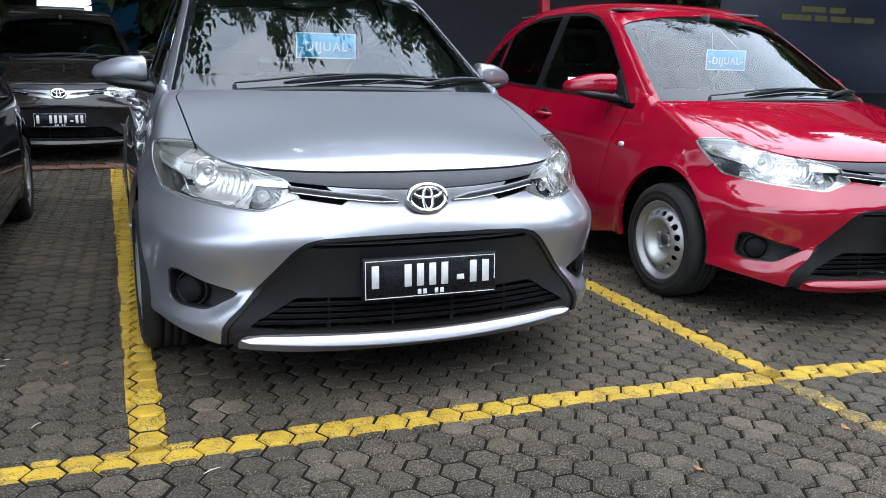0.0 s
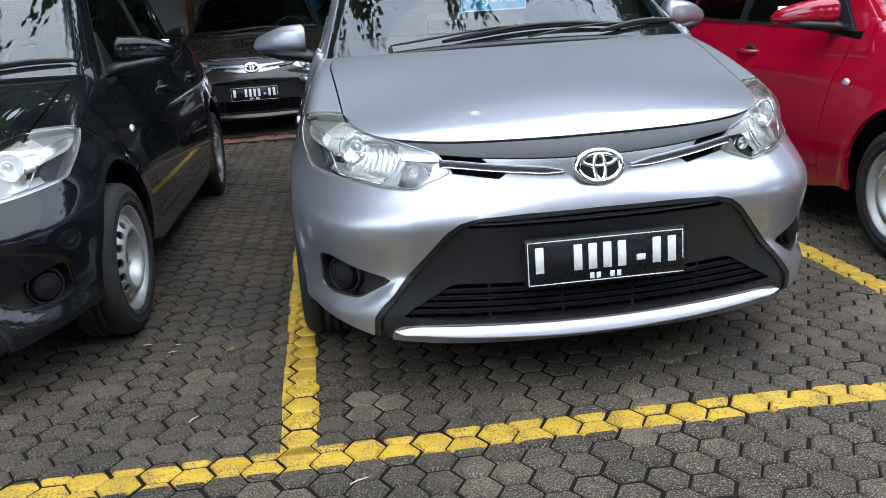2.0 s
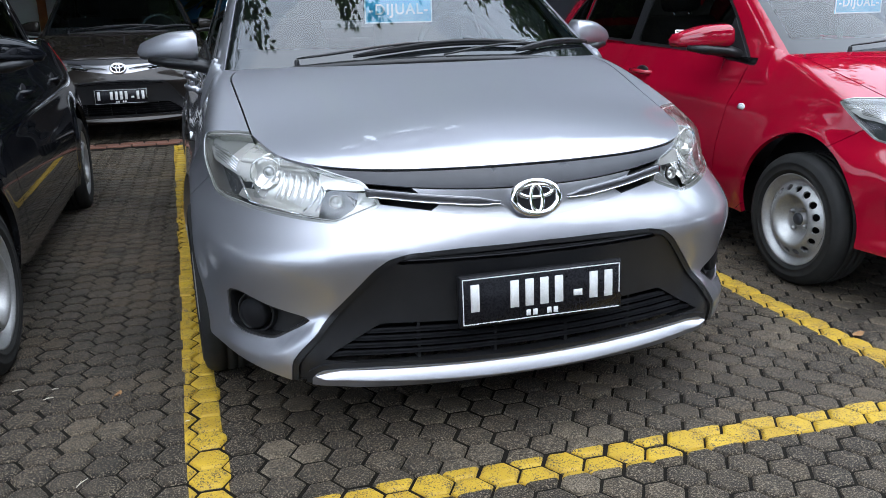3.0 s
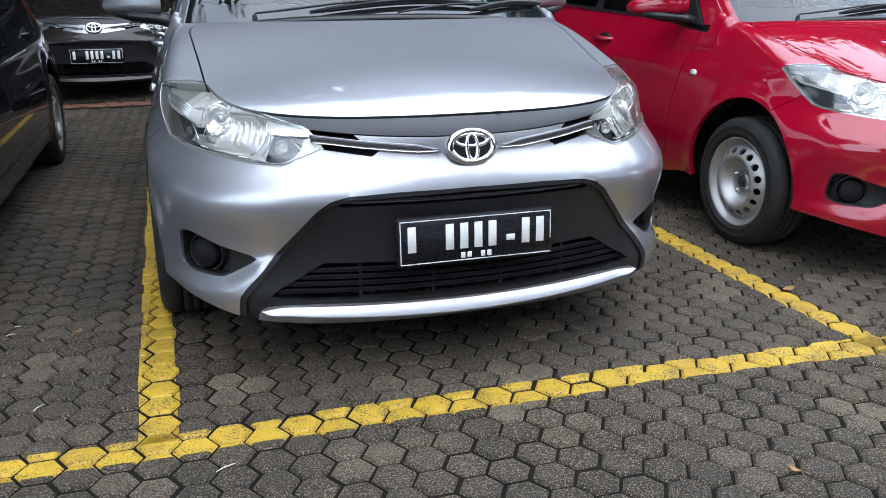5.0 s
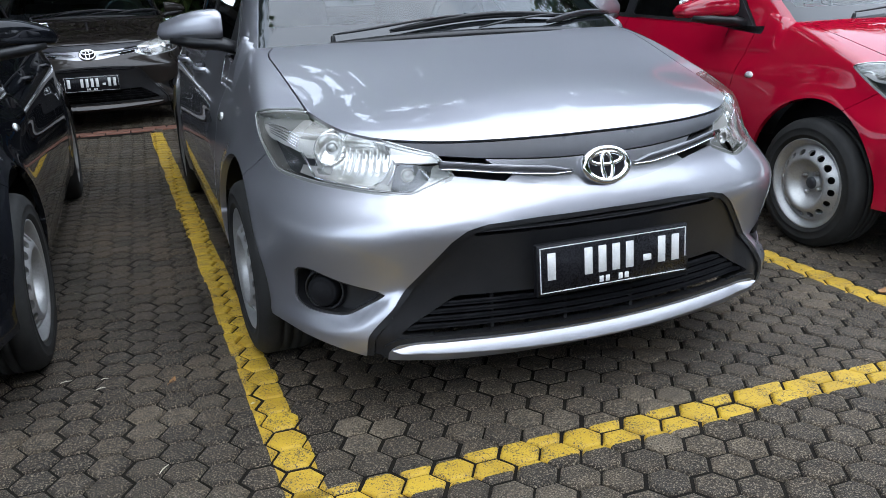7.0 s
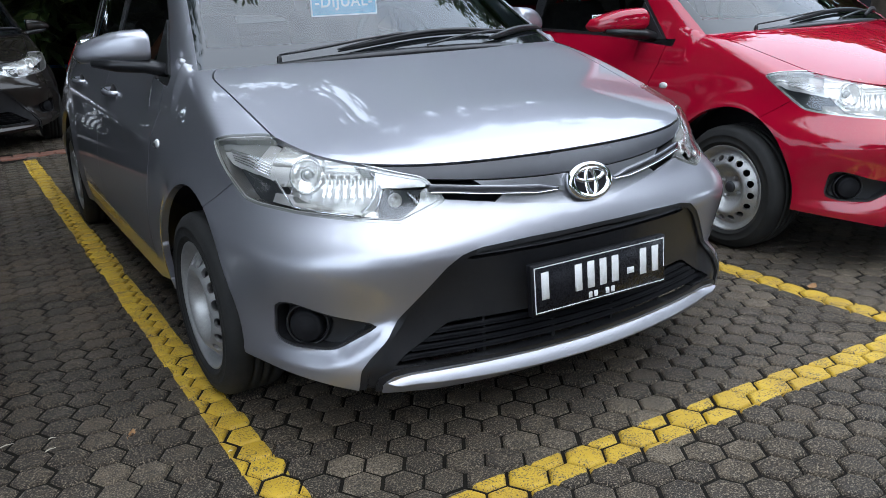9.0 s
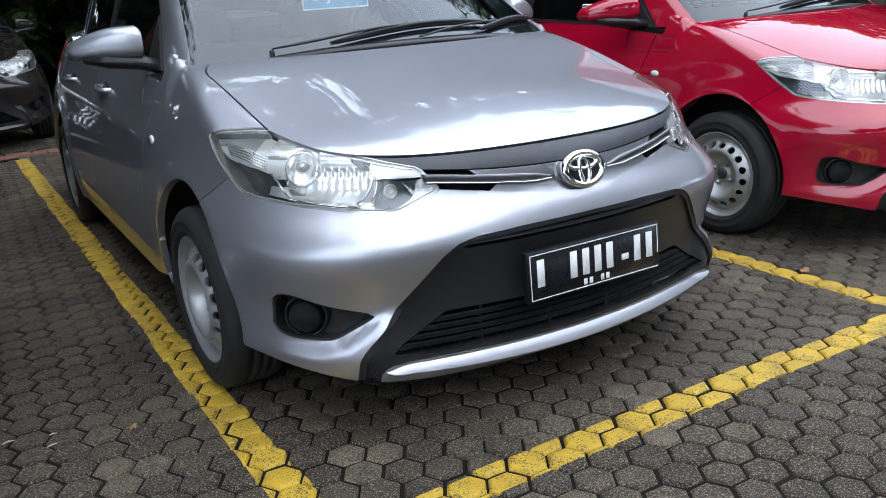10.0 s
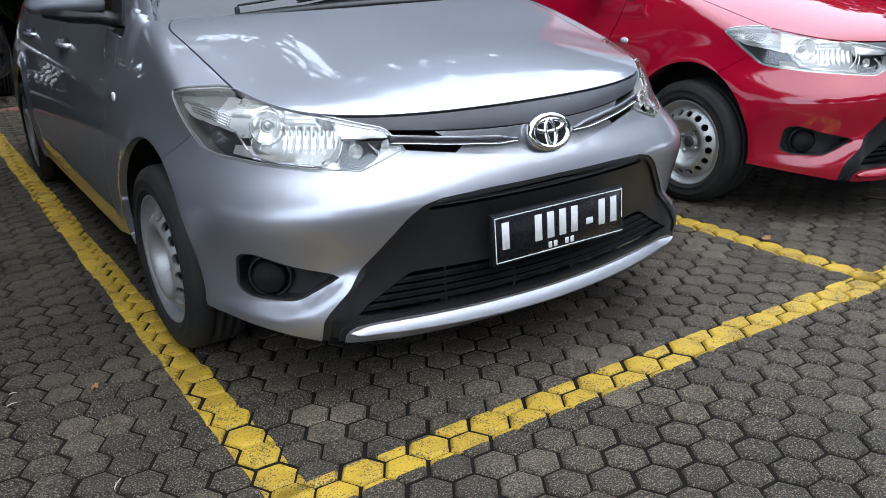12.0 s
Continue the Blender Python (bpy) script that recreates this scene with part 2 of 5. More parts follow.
def box(x0, y0, z0, x1, y1, z1, r=0.0, seg=2):
    bm = bmesh.new()
    bmesh.ops.create_cube(bm, size=1, matrix=Matrix.Translation(((x0 + x1) / 2, (y0 + y1) / 2, (z0 + z1) / 2)) @ Matrix.Diagonal((x1 - x0, y1 - y0, z1 - z0, 1)))
    if r:
        bmesh.ops.bevel(bm, geom=bm.edges[:], offset=r, segments=seg, affect="EDGES", profile=0.5)
    return bm


def tube(points, radii, n=8, flat=1.0):
    """A bmesh of a tube along points with the given radii, closed at both ends."""
    bm = bmesh.new()
    pts = [Vector(p) for p in points]
    radii = [radii] * len(pts) if isinstance(radii, (int, float)) else radii
    rings = []
    for i, p in enumerate(pts):
        d = (pts[min(i + 1, len(pts) - 1)] - pts[max(i - 1, 0)]).normalized()
        u = d.cross(Vector((0, 0, 1)) if abs(d.z) < 0.95 else Vector((0, 1, 0))).normalized()
        w = u.cross(d)
        rings.append([bm.verts.new(p + u * radii[i] * math.cos(2 * math.pi * k / n) + w * radii[i] * flat * math.sin(2 * math.pi * k / n)) for k in range(n)])
    for p, q in zip(rings, rings[1:]):
        for k in range(n):
            bm.faces.new((p[k], p[(k + 1) % n], q[(k + 1) % n], q[k]))
    bm.faces.new(rings[0][::-1])
    bm.faces.new(rings[-1])
    bmesh.ops.recalc_face_normals(bm, faces=bm.faces)
    return bm


def moved(bm, m):
    bmesh.ops.transform(bm, matrix=m, verts=bm.verts[:])
    if m.determinant() < 0:
        bmesh.ops.reverse_faces(bm, faces=bm.faces[:])
    return bm


# ---- the saloon's form: x across, y from nose to tail, z up from the ground ----
HOOD_LINE = spline([(-0.3, 0.60), (0.05, 0.716), (0.2, 0.772), (0.5, 0.844), (0.8, 0.912), (1.0, 0.952), (1.5, 0.968), (2.5, 0.97), (3.3, 0.985), (3.7, 1.01), (4.0, 1.02), (4.2, 1.015), (4.5, 0.99)])
CROWN = spline([(-0.3, 0.2), (0.5, 0.19), (0.8, 0.13), (1.1, 0.085), (4.5, 0.09)])
NOSE = spline([(0.0, 0.16), (0.12, 0.11), (0.165, 0.055), (0.2, 0.042), (0.25, 0.036), (0.35, 0.032), (0.45, 0.021), (0.49, 0.0115), (0.517, 0.0065), (0.54, 0.0105), (0.57, 0.021), (0.60, 0.036), (0.633, 0.047), (0.67, 0.053), (0.70, 0.056), (0.78, 0.085), (1.2, 0.3)])
SWEEP = spline([(0.0, 0.22), (0.2, 0.25), (0.26, 0.30), (0.35, 0.34), (0.52, 0.32), (0.59, 0.45), (0.64, 0.50), (0.74, 0.45), (1.2, 0.4)])
RIDGE = spline([(0.4, 0.36), (0.561, 0.335), (0.647, 0.277), (0.76, 0.262), (0.9, 0.255)])
ROOF_LINE = spline([(0.8, 1.10), (1.6, 1.405), (1.9, 1.457), (2.3, 1.475), (2.8, 1.458), (3.2, 1.40), (3.8, 1.22)])
WHEEL_Y, WHEEL_R, ARCH_R = (0.775, 3.305), 0.273, 0.322


def deck(x, y):
    return HOOD_LINE(y) - CROWN(y) * x * x


def lower_body(x, y, z):
    ax = np.abs(x)
    front = NOSE(z) + SWEEP(z) * ax ** 2 - y
    # the shelf that runs below the fog pocket and up to the grille's corner
    ledge = np.clip((RIDGE(ax) + 0.004 - z) / 0.016, 0, 1)
    front = front - 0.030 * ledge * ledge * (3 - 2 * ledge) * np.clip((ax - 0.50) / 0.06, 0, 1) * np.clip((z - 0.14) / 0.10, 0.3, 1)
    up, down = np.maximum(z - 0.42, 0), np.maximum(0.42 - z, 0)
    half = 0.845 - 0.09 * (up / 0.4) ** 2 - 0.035 * (down / 0.25) ** 2
    half = half - 0.10 * (np.maximum(1.05 - y, 0) / 1.05) ** 2.2 - 0.10 * (np.maximum(y - 3.2, 0) / 1.1) ** 2
    # the crease along the doors and the flare round the wheels
    half = half + 0.012 * np.exp(-((z - 0.72 - 0.03 * (y - 2)) / 0.05) ** 2) * np.clip((y - 1.0) / 0.5, 0, 1) * np.clip((3.9 - y) / 0.5, 0, 1)
    for wy in WHEEL_Y:
        d = np.sqrt((y - wy) ** 2 + (z - 0.30) ** 2)
        half = half + 0.012 * np.exp(-((d - ARCH_R) / 0.05) ** 2)
    side = ax - half
    tail = y - (4.31 - 0.16 * ax ** 2 - 0.12 * (np.maximum(z - 0.75, 0) / 0.3) ** 2 - 0.2 * (np.maximum(0.4 - z, 0) / 0.3) ** 2)
    g = smax(smax(front, side, 0.30), tail, 0.2)
    return smax(g, z - deck(x, y), 0.085 - 0.057 * np.clip((ax - 0.52) / 0.12, 0, 1) * np.clip((y - 0.30) / 0.15, 0, 1))


def cabin(x, y, z):
    ax = np.abs(x)
    roof = z - (ROOF_LINE(y) - 0.075 * x * x)
    screen = (z - 0.945) * 0.857 - (y - 0.90 - 0.42 * x * x) * 0.515
    back = (z - 1.03) * 0.866 + (y - 3.72 + 0.2 * x * x) * 0.5
    side = ax - (0.724 - 0.37 * (z - 0.88) - 0.12 * np.maximum(z - 1.2, 0) ** 2 - 0.10 * (np.maximum(y - 2.7, 0) / 0.9) ** 2)
    g = smax(smax(screen, back, 0.05), side, 0.05)
    return smax(g, roof, 0.11)


def wing_and_pillar(x, y, z):
    """The lower body with the foot of the windscreen pillar blended into the wing."""
    step = lambda v, a, b: np.clip((v - a) / (b - a), 0, 1)
    w = step(np.abs(x), 0.60, 0.69) * step(y, 0.92, 1.10) * step(-y, -1.60, -1.42) * step(z, 0.70, 0.80)
    return -smax(-lower_body(x, y, z), -(cabin(x, y, np.maximum(z, 0.866)) + 0.004 + 0.4 * (1 - w)), 0.085)


def cast(fun, oy, oz, fan, side, rear, lows, highs, rows, reach):
    """A shell over half the car: rays from a spine at height oz, from oy[0] to oy[1], fanned round both ends."""
    columns = [(oy[0], math.sin(a), -math.cos(a)) for a in np.linspace(0, math.pi / 2, fan)]
    columns += [(y, 1.0, 0.0) for y in np.linspace(oy[0], oy[1], side)[1:]]
    columns += [(oy[1], math.cos(a), math.sin(a)) for a in np.linspace(0, math.pi / 2, rear)[1:]]
    el = np.linspace(radians(lows), radians(highs), rows)
    c = np.array(columns)
    ce, se = np.cos(el)[None, :], np.sin(el)[None, :]
    dx, dy, dz = c[:, 1:2] * ce, c[:, 2:3] * ce, np.ones((len(c), 1)) * se
    o = c[:, 0:1]
    place = lambda t: (dx * t, o + dy * t, oz + dz * t)
    lo, hi = np.zeros(dx.shape), np.full(dx.shape, reach)
    found = np.zeros(dx.shape, bool)
    for t in np.linspace(0.05, reach, 90):
        out = fun(*place(t)) > 0
        hi = np.where(out & ~found, t, hi)
        found |= out
        lo = np.where(found, lo, t)
    for _ in range(30):
        mid = (lo + hi) / 2
        out = fun(*place(mid)) > 0
        hi, lo = np.where(out, mid, hi), np.where(out, lo, mid)
    x, y, z = place(lo)
    x[0, :] = 0.0
    x[-1, :] = 0.0
    s = Shell()
    s.verts = [tuple(map(float, p)) for p in zip(x.ravel(), y.ravel(), z.ravel())]
    nr = rows
    s.faces = [(i * nr + j, (i + 1) * nr + j, (i + 1) * nr + j + 1, i * nr + j + 1) for i in range(len(c) - 1) for j in range(nr - 1)]
    return s


def nose_y(x, z, sink=0.0):
    """Where the nose's skin stands at x and height z."""
    lo, hi = -0.3, 1.0
    for _ in range(40):
        mid = (lo + hi) / 2
        if lower_body(np.float64(x), np.float64(mid), np.float64(z)) > 0:
            lo = mid
        else:
            hi = mid
    return hi + sink


def skin_x(y, z):
    """How far out the side's skin stands at y and height z."""
    lo, hi = 0.3, 1.2
    for _ in range(40):
        mid = (lo + hi) / 2
        if lower_body(np.float64(mid), np.float64(y), np.float64(z)) > 0:
            hi = mid
        else:
            lo = mid
    return lo


def nose_at(deg, z, sink=0.0):
    """A point of the nose's skin, deg degrees round from the middle, sunk towards the car's axis."""
    s, c = math.sin(radians(deg)), math.cos(radians(deg))
    lo, hi = 0.3, 1.4
    for _ in range(36):
        mid = (lo + hi) / 2
        if lower_body(np.float64(mid * s), np.float64(1.0 - mid * c), np.float64(z)) > 0:
            hi = mid
        else:
            lo = mid
    return Vector(((lo - sink) * s, 1.0 - (lo - sink) * c, z))


def nose_sheet(deg, z, sink):
    """Points of the nose's skin for whole arrays of angles and heights, sunk towards the car's axis."""
    s, c = np.sin(np.radians(deg)), np.cos(np.radians(deg))
    lo, hi = np.full(deg.shape, 0.3), np.full(deg.shape, 1.4)
    for _ in range(36):
        mid = (lo + hi) / 2
        out = lower_body(mid * s, 1.0 - mid * c, z) > 0
        hi, lo = np.where(out, mid, hi), np.where(out, lo, mid)
    return [tuple(map(float, p)) for p in zip((lo - sink) * s, 1.0 - (lo - sink) * c, z)]


def nose_bar(x0, x1, low, high, out, deep, n=24):
    """A bar that follows the nose from x0 to x1, between heights low(x) and high(x), proud by out, with rounded edges."""
    bm = bmesh.new()
    rings = []
    for k in range(n + 1):
        x = x0 + (x1 - x0) * k / n
        a, b = low(x), high(x)
        m, e = (a + b) / 2, (b - a) * 0.16
        y = nose_y(x, m)
        prof = [(y + deep, a), (y - out * 0.6, a), (y - out, a + e), (y - out, b - e), (y - out * 0.6, b), (y + deep, b)]
        rings.append([bm.verts.new((x, q, z)) for q, z in prof])
    for p, q in zip(rings, rings[1:]):
        for k in range(6):
            bm.faces.new((p[k], p[(k + 1) % 6], q[(k + 1) % 6], q[k]))
    bm.faces.new(rings[0])
    bm.faces.new(rings[-1][::-1])
    bmesh.ops.recalc_face_normals(bm, faces=bm.faces)
    return bm


# ---- the saloon car ----
FAN = 0.9   # metres along the nose for each radian round the point (0, 1.0)


def round_nose(x, y):
    return np.arctan2(np.abs(x), 1.0 - y) * FAN


def at_fan(deg, z):
    return radians(deg) * FAN, z


HEADLAMP = [at_fan(22.9, 0.630), at_fan(26.0, 0.688), at_fan(29, 0.699), at_fan(33, 0.714), at_fan(41, 0.745), at_fan(47, 0.765), at_fan(52, 0.774), at_fan(57, 0.778), at_fan(62.5, 0.777), at_fan(66.2, 0.765), at_fan(60.5, 0.70), at_fan(55, 0.634), at_fan(52, 0.624), at_fan(44, 0.609), at_fan(36, 0.597), at_fan(29.2, 0.588)]
HEADLAMP = rounded(HEADLAMP, 0.012, 3)
FOG = rounded([at_fan(33.0, 0.347), at_fan(40, 0.374), at_fan(45.5, 0.405), at_fan(48.5, 0.40), at_fan(49.5, 0.30), at_fan(46.5, 0.283), at_fan(39.8, 0.281)], 0.022, 4)
APERTURE = [(-0.05, 0.532), (0.20, 0.529), (0.33, 0.522), (0.378, 0.510), (0.415, 0.483), (0.52, 0.36), (0.605, 0.262), (0.620, 0.238), (0.626, 0.10), (0.575, 0.10), (0.574, 0.203), (0.55, 0.217), (0.42, 0.219), (0.2, 0.214), (-0.05, 0.212)]
LIP = [(-0.05, 0.209), (0.2, 0.211), (0.42, 0.216), (0.54, 0.213), (0.568, 0.201), (0.545, 0.187), (0.3, 0.170), (-0.05, 0.164)]
BELT = spline([(1.0, 0.85), (1.22, 0.868), (1.5, 0.893), (1.9, 0.918), (2.3, 0.935), (3.0, 0.962), (3.4, 0.985), (3.6, 1.0)])
HOOD_EDGE = spline([(0.0, 0.712), (0.2, 0.711), (0.4, 0.712), (0.5, 0.717), (0.58, 0.729), (0.62, 0.747), (0.65, 0.772), (0.8, 0.85)])
HOOD_SEAM = spline([(0.0, 0.60), (0.40, 0.625), (0.47, 0.642), (0.55, 0.649), (0.7, 0.656), (0.9, 0.667), (0.96, 0.665), (1.0, 0.651), (1.04, 0.625), (1.08, 0.59), (1.2, 0.48)])
GRILLE_TOP = spline([(0.0, 0.664), (0.1, 0.664), (0.2, 0.667), (0.3, 0.673), (0.44, 0.686)])
GRILLE_LOW = spline([(0.0, 0.585), (0.1, 0.592), (0.2, 0.606), (0.3, 0.620), (0.39, 0.632), (0.5, 0.632)])
DOOR_FRONT = spline([(0.0, 1.31), (0.4, 1.32), (0.6, 1.302), (0.75, 1.275), (0.88, 1.235), (1.0, 1.22)])


def steel_wheel(parent, m):
    """A tyre on a pressed-steel rim with a ring of holes. The face looks along +x."""
    wheel = new("wheel")
    wheel.parent = parent
    wheel.matrix_basis = m @ Matrix.Scale(WHEEL_R / 0.284, 4)
    R = 0.284
    prof = [(0.186, 0.075), (0.197, 0.088), (0.211, 0.0955), (0.214, 0.0985), (0.217, 0.0965), (0.240, 0.0972), (0.243, 0.0992), (0.247, 0.0965), (0.264, 0.092), (0.276, 0.081), (0.2825, 0.066), (R, 0.052), (R, 0.034), (R - 0.007, 0.033), (R - 0.007, 0.027), (R, 0.026), (R, 0.004), (R - 0.007, 0.003), (R - 0.007, -0.003), (R, -0.004), (R, -0.026), (R - 0.007, -0.027), (R - 0.007, -0.033), (R, -0.034), (R, -0.05), (0.28, -0.07), (0.25, -0.09), (0.186, -0.08)]
    part("tyre", lathe(prof, 64), RUBBER, wheel, "worn black rubber tyre")
    # the rim: lip, deep barrel, and a disc that rises to a crown and falls away to the barrel, with sixteen holes in the fall
    face = spline([(0.0, 0.052), (0.028, 0.052), (0.036, 0.045), (0.058, 0.045), (0.072, 0.053), (0.088, 0.076), (0.102, 0.093), (0.111, 0.097), (0.120, 0.095), (0.138, 0.084), (0.152, 0.072), (0.162, 0.063)])
    s = Shell()
    nr, na = 40, 160
    for i in range(nr):
        for k in range(na):
            r, a = 0.0008 + 0.161 * i / (nr - 1), 2 * math.pi * k / na
            s.verts.append((float(face(r)), r * math.cos(a), r * math.sin(a)))
    fs = [(i * na + k, (i + 1) * na + k, (i + 1) * na + (k + 1) % na, i * na + (k + 1) % na) for i in range(nr - 1) for k in range(na)]

    def holes(x, y, z):
        r, a = np.hypot(y, z), np.arctan2(z, y)
        step = 2 * math.pi / 16
        b = (a / step - np.round(a / step)) * step
        return np.hypot((r - 0.1385) * 1.30, b * r) - 0.0168
    _, fs = s.part_by(fs, holes)
    panel("rim_disc", s, fs, STEEL, wheel, side=1, depth=0.012, label="silver steel disc with a ring of holes")
    rim = [(0.161, 0.061), (0.165, 0.059), (0.170, 0.059), (0.176, 0.064), (0.180, 0.075), (0.186, 0.079), (0.191, 0.088), (0.197, 0.0895), (0.1995, 0.085), (0.193, 0.078), (0.184, 0.05), (0.178, 0.0), (0.184, -0.08), (0.16, -0.08), (0.162, 0.0), (0.161, 0.061)]
    part("rim", lathe(rim, 64), STEEL, wheel, "silver steel rim")
    part("hub_cap", lathe([(0.0, 0.066), (0.018, 0.065), (0.026, 0.060), (0.028, 0.044)], 24), MOULD, wheel)
    for k in range(4):
        a = math.pi / 4 + k * math.pi / 2
        part("wheel_nut", moved(lathe([(0, 0.03), (0.006, 0.029), (0.010, 0.024), (0.0115, 0.010)], 6), Matrix.Translation((0.035, 0.05 * math.cos(a), 0.05 * math.sin(a)))), STEEL, wheel, smooth=False)
    part("brake_disc", lathe([(0.0, 0.008), (0.128, 0.008), (0.132, 0.004), (0.132, -0.03), (0.0, -0.03)], 32), SLOT, wheel)
    return wheel


def mirror_housing(car, sgn):
    """A door mirror: painted cap over a black lower shell, glass behind, and the arm to the door."""
    m = new("door_mirror")
    m.parent = car
    m.matrix_basis = pose(0, -0.045, 0)

    def body(name, mat, lab):
        bm = bmesh.new()
        rings = []
        nx, na = 18, 28
        for i in range(nx + 1):
            u = i / nx
            x = 0.752 + 0.212 * u
            # outline seen from the front: deep inside, tapering to a rounded tip
            top = 1.047 - 0.010 * u - 0.042 * max(0, (u - 0.3) / 0.7) ** 1.8
            bot = 0.938 + 0.006 * u
            if u > 0.95:
                k = (u - 0.95) / 0.05
                mid = (top + bot) / 2
                top, bot = mid + (top - mid) * math.sqrt(max(1 - k * k, 0.10)), mid - (mid - bot) * math.sqrt(max(1 - k * k, 0.10))
            if u < 0.06:
                k = 1 - u / 0.06
                top, bot = top - 0.012 * k * k, bot + 0.008 * k * k
            depth = 0.085 - 0.03 * u * u
            yb = 1.475 + 0.11 * u ** 1.5
            ring = []
            for j in range(na):
                a = 2 * math.pi * j / na
                ca, sa = math.cos(a), math.sin(a)
                p = 4.0
                rr = (abs(ca) ** p + abs(sa) ** p) ** (-1 / p)
                yy = yb + (depth if ca < 0 else 0.022) * ca * rr
                zz = (top + bot) / 2 + (top - bot) / 2 * sa * rr
                ring.append(bm.verts.new((sgn * x, yy, zz)))
            rings.append(ring)
        for p, q in zip(rings, rings[1:]):
            for k in range(na):
                bm.faces.new((p[k], p[(k + 1) % na], q[(k + 1) % na], q[k]))
        bm.faces.new(rings[0])
        bm.faces.new(rings[-1])
        bmesh.ops.recalc_face_normals(bm, faces=bm.faces)
        return part(name, bm, mat, m, lab)
    body("cap", SILVER, "painted mirror cap")
    part("lower_shell", tube([(sgn * 0.70, 1.40, 0.905), (sgn * 0.76, 1.435, 0.926), (sgn * 0.85, 1.475, 0.936), (sgn * 0.92, 1.51, 0.944)], [0.036, 0.042, 0.042, 0.022], 12, 0.62), PLASTIC, m, "black plastic mirror arm")
    part("mirror_glass", moved(box(-0.085, -0.003, -0.036, 0.085, 0.003, 0.036, 0.002), pose(sgn * 0.86, 1.553, 0.985, 0, 0, sgn * 27)), CHROME, m)
    return m


def headlamp(car, S, faces, sgn):
    """A lamp unit: clear lens, and behind it the bowl, the fluted reflector, the ribbed side and the indicator chamber."""
    lamp = new("headlamp")
    lamp.parent = car

    def zone(faces, *corners):
        poly = [at_fan(d, z) for d, z in corners]
        return S.part_by(faces, lambda x, y, z: inside(round_nose(x, y), z, poly))

    def at(deg, z, sink):
        v = nose_at(deg, z, sink)
        return (sgn * v.x, v.y, v.z)

    within, border = S.part_by(faces, lambda x, y, z: inside(round_nose(x, y), z, HEADLAMP) + 0.0017)
    panel("lens", S, within, LENS, lamp, sgn, depth=0.0, sink=0.001, label="clear plastic lens").visible_shadow = False
    panel("lens_rim", S, border, LAMP_GREY, lamp, sgn, depth=0.012, sink=-0.0005, label="grey edge round the lens")
    bezel, within = S.part_by(within, lambda x, y, z: -inside(round_nose(x, y), z, HEADLAMP) - 0.0075)
    panel("bezel", S, bezel, LAMP_GREY, lamp, sgn, depth=0.045, sink=0.006, deep_material=LAMP_GREY)
    pocket, within = zone(within, (70, 0.755), (63.5, 0.741), (59.6, 0.712), (49.3, 0.683), (45.5, 0.62), (45.5, 0.55), (70, 0.55))
    ribbed, within = zone(within, (63.5, 0.741), (61.5, 0.750), (53.8, 0.738), (49.8, 0.722), (49.3, 0.683), (59.6, 0.712))
    strip, within = zone(within, (75, 0.74), (62.5, 0.744), (61.5, 0.750), (53.8, 0.738), (54.5, 0.81), (75, 0.81))
    cheek, within = zone(within, (54.5, 0.81), (53.8, 0.738), (49.8, 0.722), (49.3, 0.683), (47.8, 0.66), (46.8, 0.70), (47.8, 0.81))
    floor_f, within = zone(within, (47.0, 0.652), (44, 0.637), (35.4, 0.630), (34.6, 0.55), (48, 0.55))
    tip, within = zone(within, (26.6, 0.662), (27.0, 0.625), (29.6, 0.600), (29.6, 0.55), (10, 0.55), (10, 0.662))
    chamber, within = zone(within, (32.4, 0.671), (26.4, 0.662), (10, 0.662), (10, 0.50), (33.6, 0.50), (33.2, 0.64))
    shelf, back = zone(within, (33.8, 0.80), (33.0, 0.669), (10, 0.66), (10, 0.80))
    panel("pocket", S, pocket, LAMP_DARK, lamp, sgn, depth=0.0, sink=0.045)
    panel("ribbed_side", S, ribbed, LAMP_SHELF, lamp, sgn, depth=0.0, sink=0.022)
    panel("top_strip", S, strip, LAMP_GREY, lamp, sgn, depth=0.0, sink=0.022)
    panel("cheek", S, cheek, LAMP_SHELF, lamp, sgn, depth=0.034, sink=0.022)
    panel("lower_floor", S, floor_f, LAMP_GREY, lamp, sgn, depth=0.0, sink=0.034)
    panel("tip", S, tip, LAMP_GREY, lamp, sgn, depth=0.01, sink=0.006)
    panel("chamber", S, chamber, LAMP_DARK, lamp, sgn, depth=0.0, sink=0.036)
    panel("shelf", S, shelf, LAMP_SHELF, lamp, sgn, depth=0.03, sink=0.010, label="bright chromed shelf")
    # the reflector: one pressed sheet with a deep round bowl, a hollow beside it and upright flutes
    L, nu, nv = Shell(), 90, 56
    dd, zz = (g.ravel() for g in np.meshgrid(np.linspace(31.5, 50.5, nu), np.linspace(0.592, 0.772, nv), indexing="ij"))
    r = np.hypot(np.radians(dd - 44.6) * 0.92, zz - 0.688)
    bowl = 0.030 + 0.040 * np.clip(1 - (r / 0.043) ** 2, 0, 1) ** 0.8
    hollow = 0.026 + 0.026 * np.sin(math.pi * np.clip((zz - 0.612) / 0.105, 0, 1))
    flutes = 0.0045 * np.abs(np.sin(math.pi * (dd - 33.6) / 1.25)) * np.clip((41.8 - dd) / 0.4, 0, 1) * np.clip((zz - 0.628) / 0.006, 0, 1) * np.clip((0.690 - zz) / 0.01, 0, 1)
    steps = 0.0035 * np.round((zz - 0.69) / 0.013) * np.clip((zz - 0.69) / 0.01, 0, 1) * np.clip((42.0 - dd) / 0.5, 0, 1)
    L.verts = [(sgn * x, y, z) for x, y, z in nose_sheet(dd, zz, np.where(r < 0.043, bowl, hollow + flutes - steps))]
